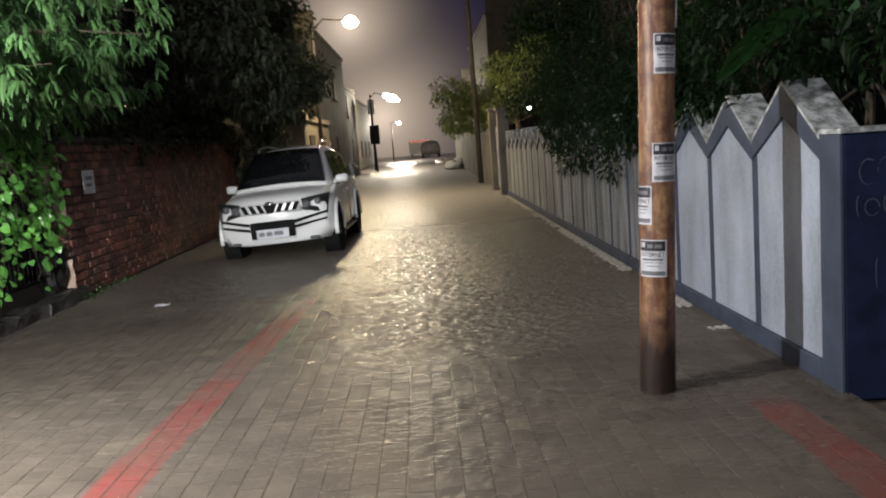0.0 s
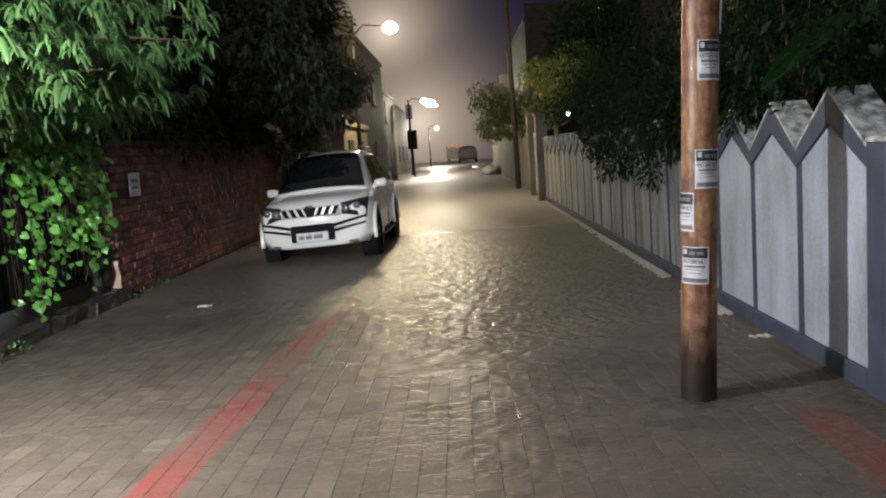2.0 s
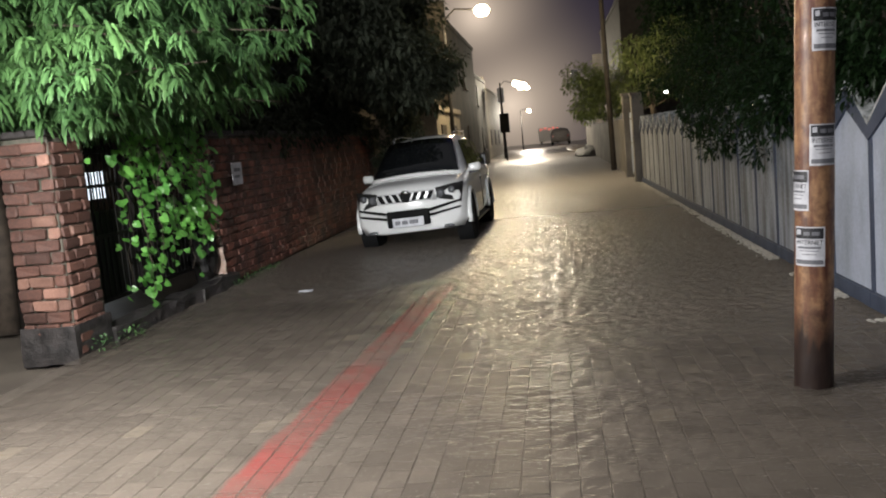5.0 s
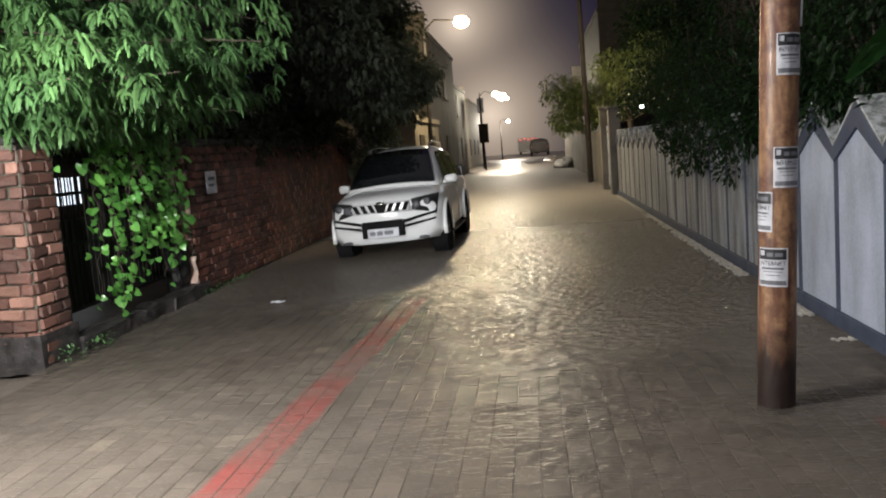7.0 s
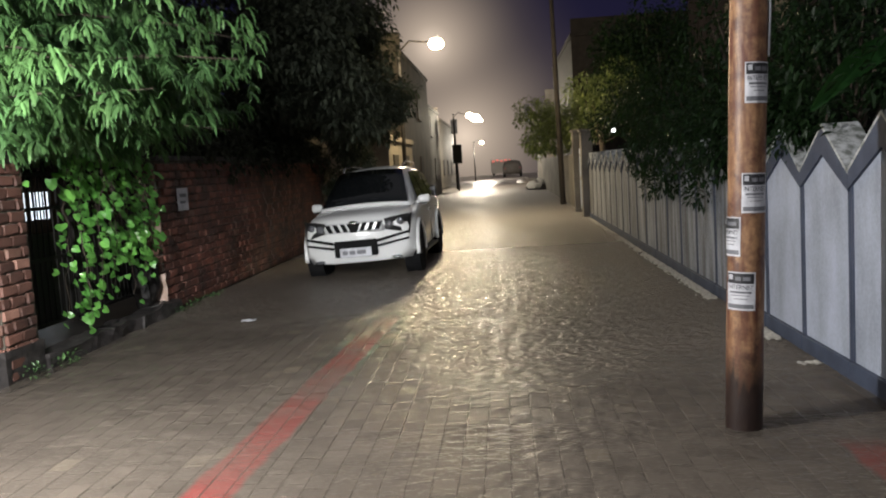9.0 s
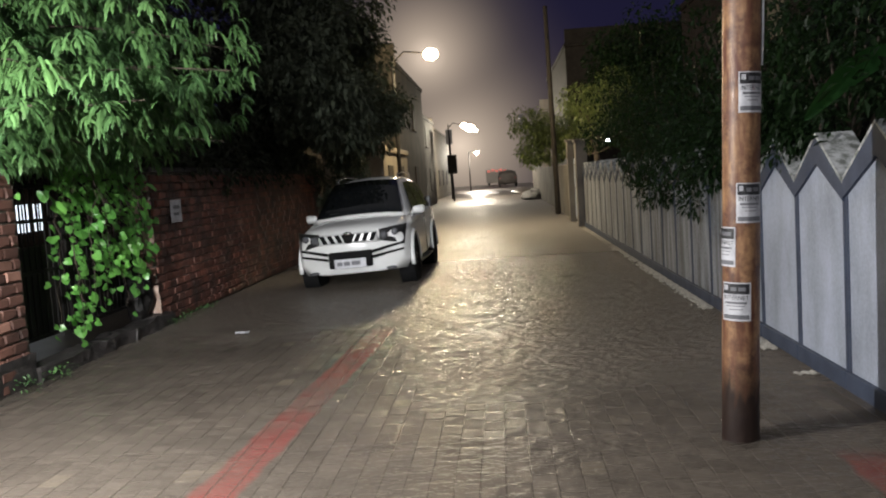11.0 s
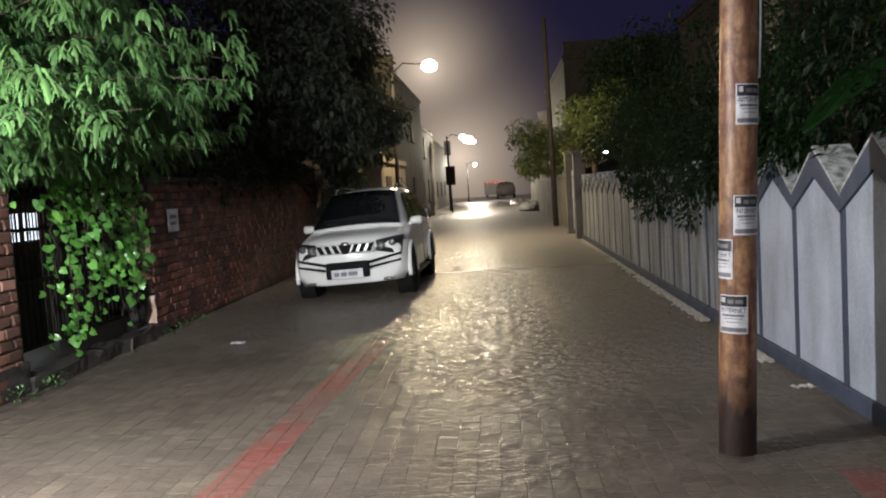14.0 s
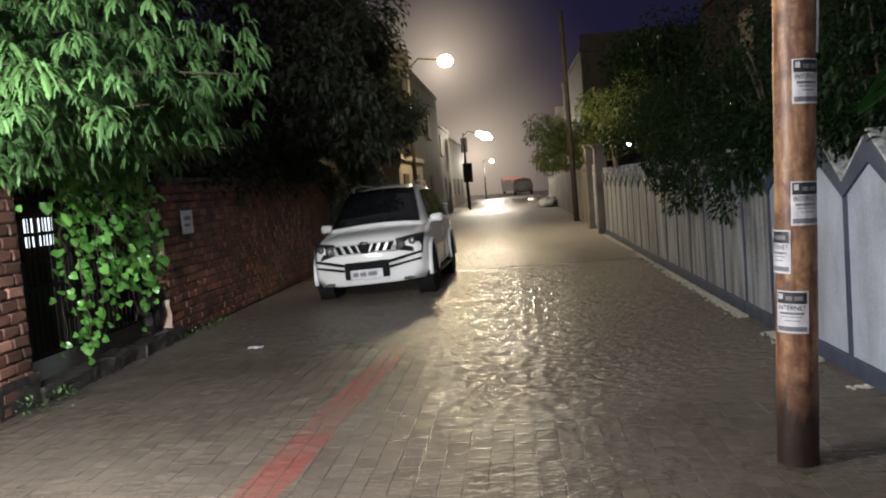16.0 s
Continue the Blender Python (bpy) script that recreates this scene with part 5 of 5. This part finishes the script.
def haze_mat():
    """Distant rain haze painted as emission: the same glow as the sky behind it."""
    m = bpy.data.materials.new("painted_rain_haze")
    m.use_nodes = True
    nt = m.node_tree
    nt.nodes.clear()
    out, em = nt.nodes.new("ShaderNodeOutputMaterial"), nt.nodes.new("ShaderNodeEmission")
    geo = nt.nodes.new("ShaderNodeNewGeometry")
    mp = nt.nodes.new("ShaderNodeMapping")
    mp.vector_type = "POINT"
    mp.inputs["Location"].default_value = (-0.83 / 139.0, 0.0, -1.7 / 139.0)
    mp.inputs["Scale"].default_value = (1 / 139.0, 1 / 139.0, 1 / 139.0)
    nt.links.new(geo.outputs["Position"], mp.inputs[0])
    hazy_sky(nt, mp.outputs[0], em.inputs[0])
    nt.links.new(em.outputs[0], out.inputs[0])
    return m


tagged(part("backdrop", slab(-14, 14, 139.0, 139.3, -0.1, 9.0), haze_mat()), "glowing backdrop painted as pale rain haze at the far end of the lane", "backdrop", kind="structure")
sign = thing("sign_board", "pale hanging sign board on a house corner", "sign", (2.58, 58.0, 5.05))
part("board", slab(-0.2, 0.2, -0.04, 0.04, -0.62, 0.62, 0.02), M["paper"], sign)
part("bracket", rod(bmesh.new(), (0.28, 0, 0.6), (2.4, 0.0, 0.6), 0.03), M["steel"], sign)
bulb = thing("bulb", "small bare white bulb glowing among the shrubs", "bulb", (3.40, 19.6, 2.34))
bm = bmesh.new()
bmesh.ops.create_uvsphere(bm, u_segments=12, v_segments=8, radius=0.042)
part("glass", bm, M["white_glow"], bulb, smooth=True)
part("holder", rod(bmesh.new(), (0, 0, 0.04), (0.45, 0.0, 0.12), 0.015), M["iron"], bulb)

# far parked car
fc = thing("car", "dark van standing in the lane far off", "car", (1.85, 104.0, 0))
fc.scale = (1.4, 1.2, 1.27)
st = [(y, [(0, zb), (w * 0.85, zb), (w, 0.6), (w * 0.98, zt * 0.62), (w * 0.82, zt * 0.9), (w * 0.45, zt), (0, zt + 0.03)]) for y, zb, w, zt in ((0.0, 0.4, 0.78, 1.2), (0.25, 0.28, 0.86, 1.5), (1.4, 0.25, 0.88, 1.6), (2.6, 0.25, 0.88, 1.52), (3.6, 0.35, 0.78, 0.95))]
part("body", loft(bmesh.new(), st), M["van"], fc, smooth=True)
for s in (-1, 1):
    part("tail_light", slab(s * 0.68 - 0.1, s * 0.68 + 0.1, -0.02, 0.05, 0.78, 0.92, 0.01), M["red_dull"], fc, "unlit red tail light")
    for y in (0.6, 2.9):
        part("wheel", rod(bmesh.new(), (s * 0.64, y, 0.3), (s * 0.84, y, 0.3), 0.3, seg=20), M["tyre"], fc)
truck = thing("truck", "far truck showing a row of red tail lights", "truck", (0.45, 120.0, 0))
part("body", slab(-1.5, 1.5, 0.0, 5.0, 0.35, 2.3, 0.12), M["pale_wall"], truck)
for s in (-1.15, 1.15):
    part("wheel", rod(bmesh.new(), (s - 0.14, 1.2, 0.42), (s + 0.14, 1.2, 0.42), 0.46, seg=18), M["tyre"], truck)
for k in range(5):
    part("tail_light", slab(-1.25 + k * 0.58, -0.98 + k * 0.58, -0.05, 0.02, 1.95 + 0.12 * (k % 2), 2.2 + 0.12 * (k % 2), 0.02), M["red_lens"], truck)

# rubble ramp at the lane side
for hx, hy, sx, sy, sz, mk in ((3.1, 54.0, 0.95, 3.2, 0.6, "soil"), (2.75, 72.0, 0.9, 4.0, 0.4, "ground")):
    ramp = thing("rubble_heap", "low heap of wet rubble beside the lane", "heap", (hx, hy, 0), group="rubble heaps")
    bm = bmesh.new()
    bmesh.ops.create_icosphere(bm, subdivisions=3, radius=1.0)
    for v in bm.verts:
        v.co = Vector((v.co.x * sx, v.co.y * sy, max(-0.08, v.co.z * sz))) + noise.noise_vector(v.co * 2.5) * 0.14
    part("mound", bm, M[mk], ramp)

litter = thing("litter", "scrap of white paper floating on the water", "litter", (-2.38, 9.76, 0.0))
bm = bmesh.new()
bmesh.ops.create_grid(bm, x_segments=4, y_segments=3, size=0.5)
for v in bm.verts:
    v.co = Vector((v.co.x * 0.16, v.co.y * 0.10, 0.012 + 0.01 * math.sin(v.co.x * 9 + v.co.y * 5)))
ex = bmesh.ops.extrude_face_region(bm, geom=bm.faces[:])
bmesh.ops.translate(bm, vec=(0, 0, 0.004), verts=[g for g in ex["geom"] if isinstance(g, bmesh.types.BMVert)])
part("sheet", bm, M["paper"], litter)

# pale grit and foam washed along the foot of the boundary wall
def drift():
    V, F = [], []
    for _ in range(2400):
        y = rng.uniform(6.6, 14.5) if rng.random() < 0.7 else rng.uniform(14.5, 24)
        if noise.noise(Vector((0.3, y * 0.9, 0.0))) < -0.2:
            continue
        x = FX - 0.05 - abs(rng.normal(0, 0.055))
        sx, sy, sz = rng.uniform(0.006, 0.028), rng.uniform(0.012, 0.055), rng.uniform(0.003, 0.010)
        k = len(V)
        V += [(x - sx, y, 0.006), (x + sx, y, 0.006), (x, y - sy, 0.006), (x, y + sy, 0.006), (x + rng.normal() * 0.006, y, 0.008 + sz), (x, y, -0.02)]
        F += [(k, k + 2, k + 4), (k + 2, k + 1, k + 4), (k + 1, k + 3, k + 4), (k + 3, k, k + 4), (k + 2, k, k + 5), (k + 1, k + 2, k + 5), (k + 3, k + 1, k + 5), (k, k + 3, k + 5)]
    ob = mesh_of("drift_line", V, F, M["grit"], kind="stuff")
    tagged(ob, "pale grit and foam washed along the wall foot", "debris", kind="stuff")


drift()

# weeds at the wall foot
weed = thing("weeds", "small weeds growing along the kerb and wall foot", "weeds", (WX + 0.15, 7.4, 0), kind="stuff")
pts = np.concatenate([np.stack([rng.normal(0.05, 0.05, 70), rng.uniform(-0.3, 0.6, 70), rng.uniform(0.0, 0.12, 70)], 1), np.stack([rng.normal(0.0, 0.04, 90), rng.uniform(3.2, 5.2, 90), rng.uniform(0, 0.06, 90)], 1)])
leaves("weed_leaves", pts, rng.normal(size=pts.shape) + [0, 0, 1.0], 0.06, 0.4, M["leaf_tree"], weed)

# ---------- bricks and pavers ----------
brick_face_y(pillar, PY0, PX0 + 0.02, PX1 + 0.01, 0.0, 18, 0.12)
brick_face_x(pillar, PX1 - 0.02, PY0 + 0.034, PY1 - 0.02, 0.0, 18, 0.08)
# End mostly pale brick: the lamplight on this face is put into its colour.
brick_face_y(wall, WY0, WX - 0.27, WX + 0.01, 0.0, 18, 0.75)
brick_face_x(wall, WX - 0.02, WY0 + 0.034, 14.6, 0.0, 18, 0.03)


def far_bricks():
    V, F = [], []
    for c in range(18):
        y = 14.62 - (0.122 if c % 2 else 0)
        while y < WY1 - 0.2:
            j = rng.uniform(-0.006, 0.006)
            x0, x1, y0, y1, z0, z1 = WX - 0.05, WX + 0.01 + j, y, y + 0.232, c * CH + 0.008, (c + 1) * CH - 0.008
            k = len(V)
            V += [(x, yy, z) for x in (x0, x1) for yy in (y0, y1) for z in (z0, z1)]
            F += [(k + a, k + b, k + cc, k + d) for a, b, cc, d in ((4, 6, 7, 5), (0, 4, 5, 1), (2, 3, 7, 6), (1, 5, 7, 3), (0, 2, 6, 4))]
            y += 0.244
    mesh_of("bricks", V, F, M["brick"], wall, kind="stuff")


far_bricks()

PW, PL, GAP = 0.148, 0.215, 0.008


def paver_mesh(seed):
    bm = slab(-PW / 2 + GAP / 2, PW / 2 - GAP / 2, -PL / 2 + GAP / 2, PL / 2 - GAP / 2, -0.05, 0.0)
    bmesh.ops.bevel(bm, geom=[e for e in bm.edges if all(v.co.z > -0.01 for v in e.verts)], offset=0.003, segments=1, affect="EDGES")
    me = bpy.data.meshes.new("paver")
    bm.to_mesh(me)
    bm.free()
    me.materials.append(M["paver"])
    return me


def pavers():
    near = [paver_mesh(k) for k in range(2)]
    V, F = [], []
    cols = int((X_ROAD1 - X_ROAD0) / PW)
    made = 0
    for i in range(cols):
        x = X_ROAD0 + (i + 0.5) * PW
        off = PL * 0.5 * (i % 2) + 0.03 * ((i * 7) % 3)
        y = 1.5 + off
        while y < 30:
            z = -0.042 + random.uniform(-0.003, 0.002)
            if 3.75 < y < 5.7 and -0.9 < x < 2.1 and made < 300:
                ob = new("paver", near[made % 2])
                ob.parent = road
                ob.location = (x, y, z)
                ob.rotation_euler = (random.uniform(-0.008, 0.008), random.uniform(-0.008, 0.008), random.uniform(-0.01, 0.01))
                made += 1
            else:
                g = GAP / 2
                b = 0.003
                k = len(V)
                V += [(x + sx * (PW / 2 - g - ii), y + sy * (PL / 2 - g - ii), zz) for ii, zz in ((0, z - 0.02), (0, z - b), (b, z)) for sx, sy in ((-1, -1), (1, -1), (1, 1), (-1, 1))]
                for r in (0, 4):
                    F += [(k + r + j, k + r + (j + 1) % 4, k + r + 4 + (j + 1) % 4, k + r + 4 + j) for j in range(4)]
                F.append((k + 8, k + 9, k + 10, k + 11))
            y += PL
    mesh_of("paver_field", V, F, M["paver"], road, kind="stuff")


pavers()
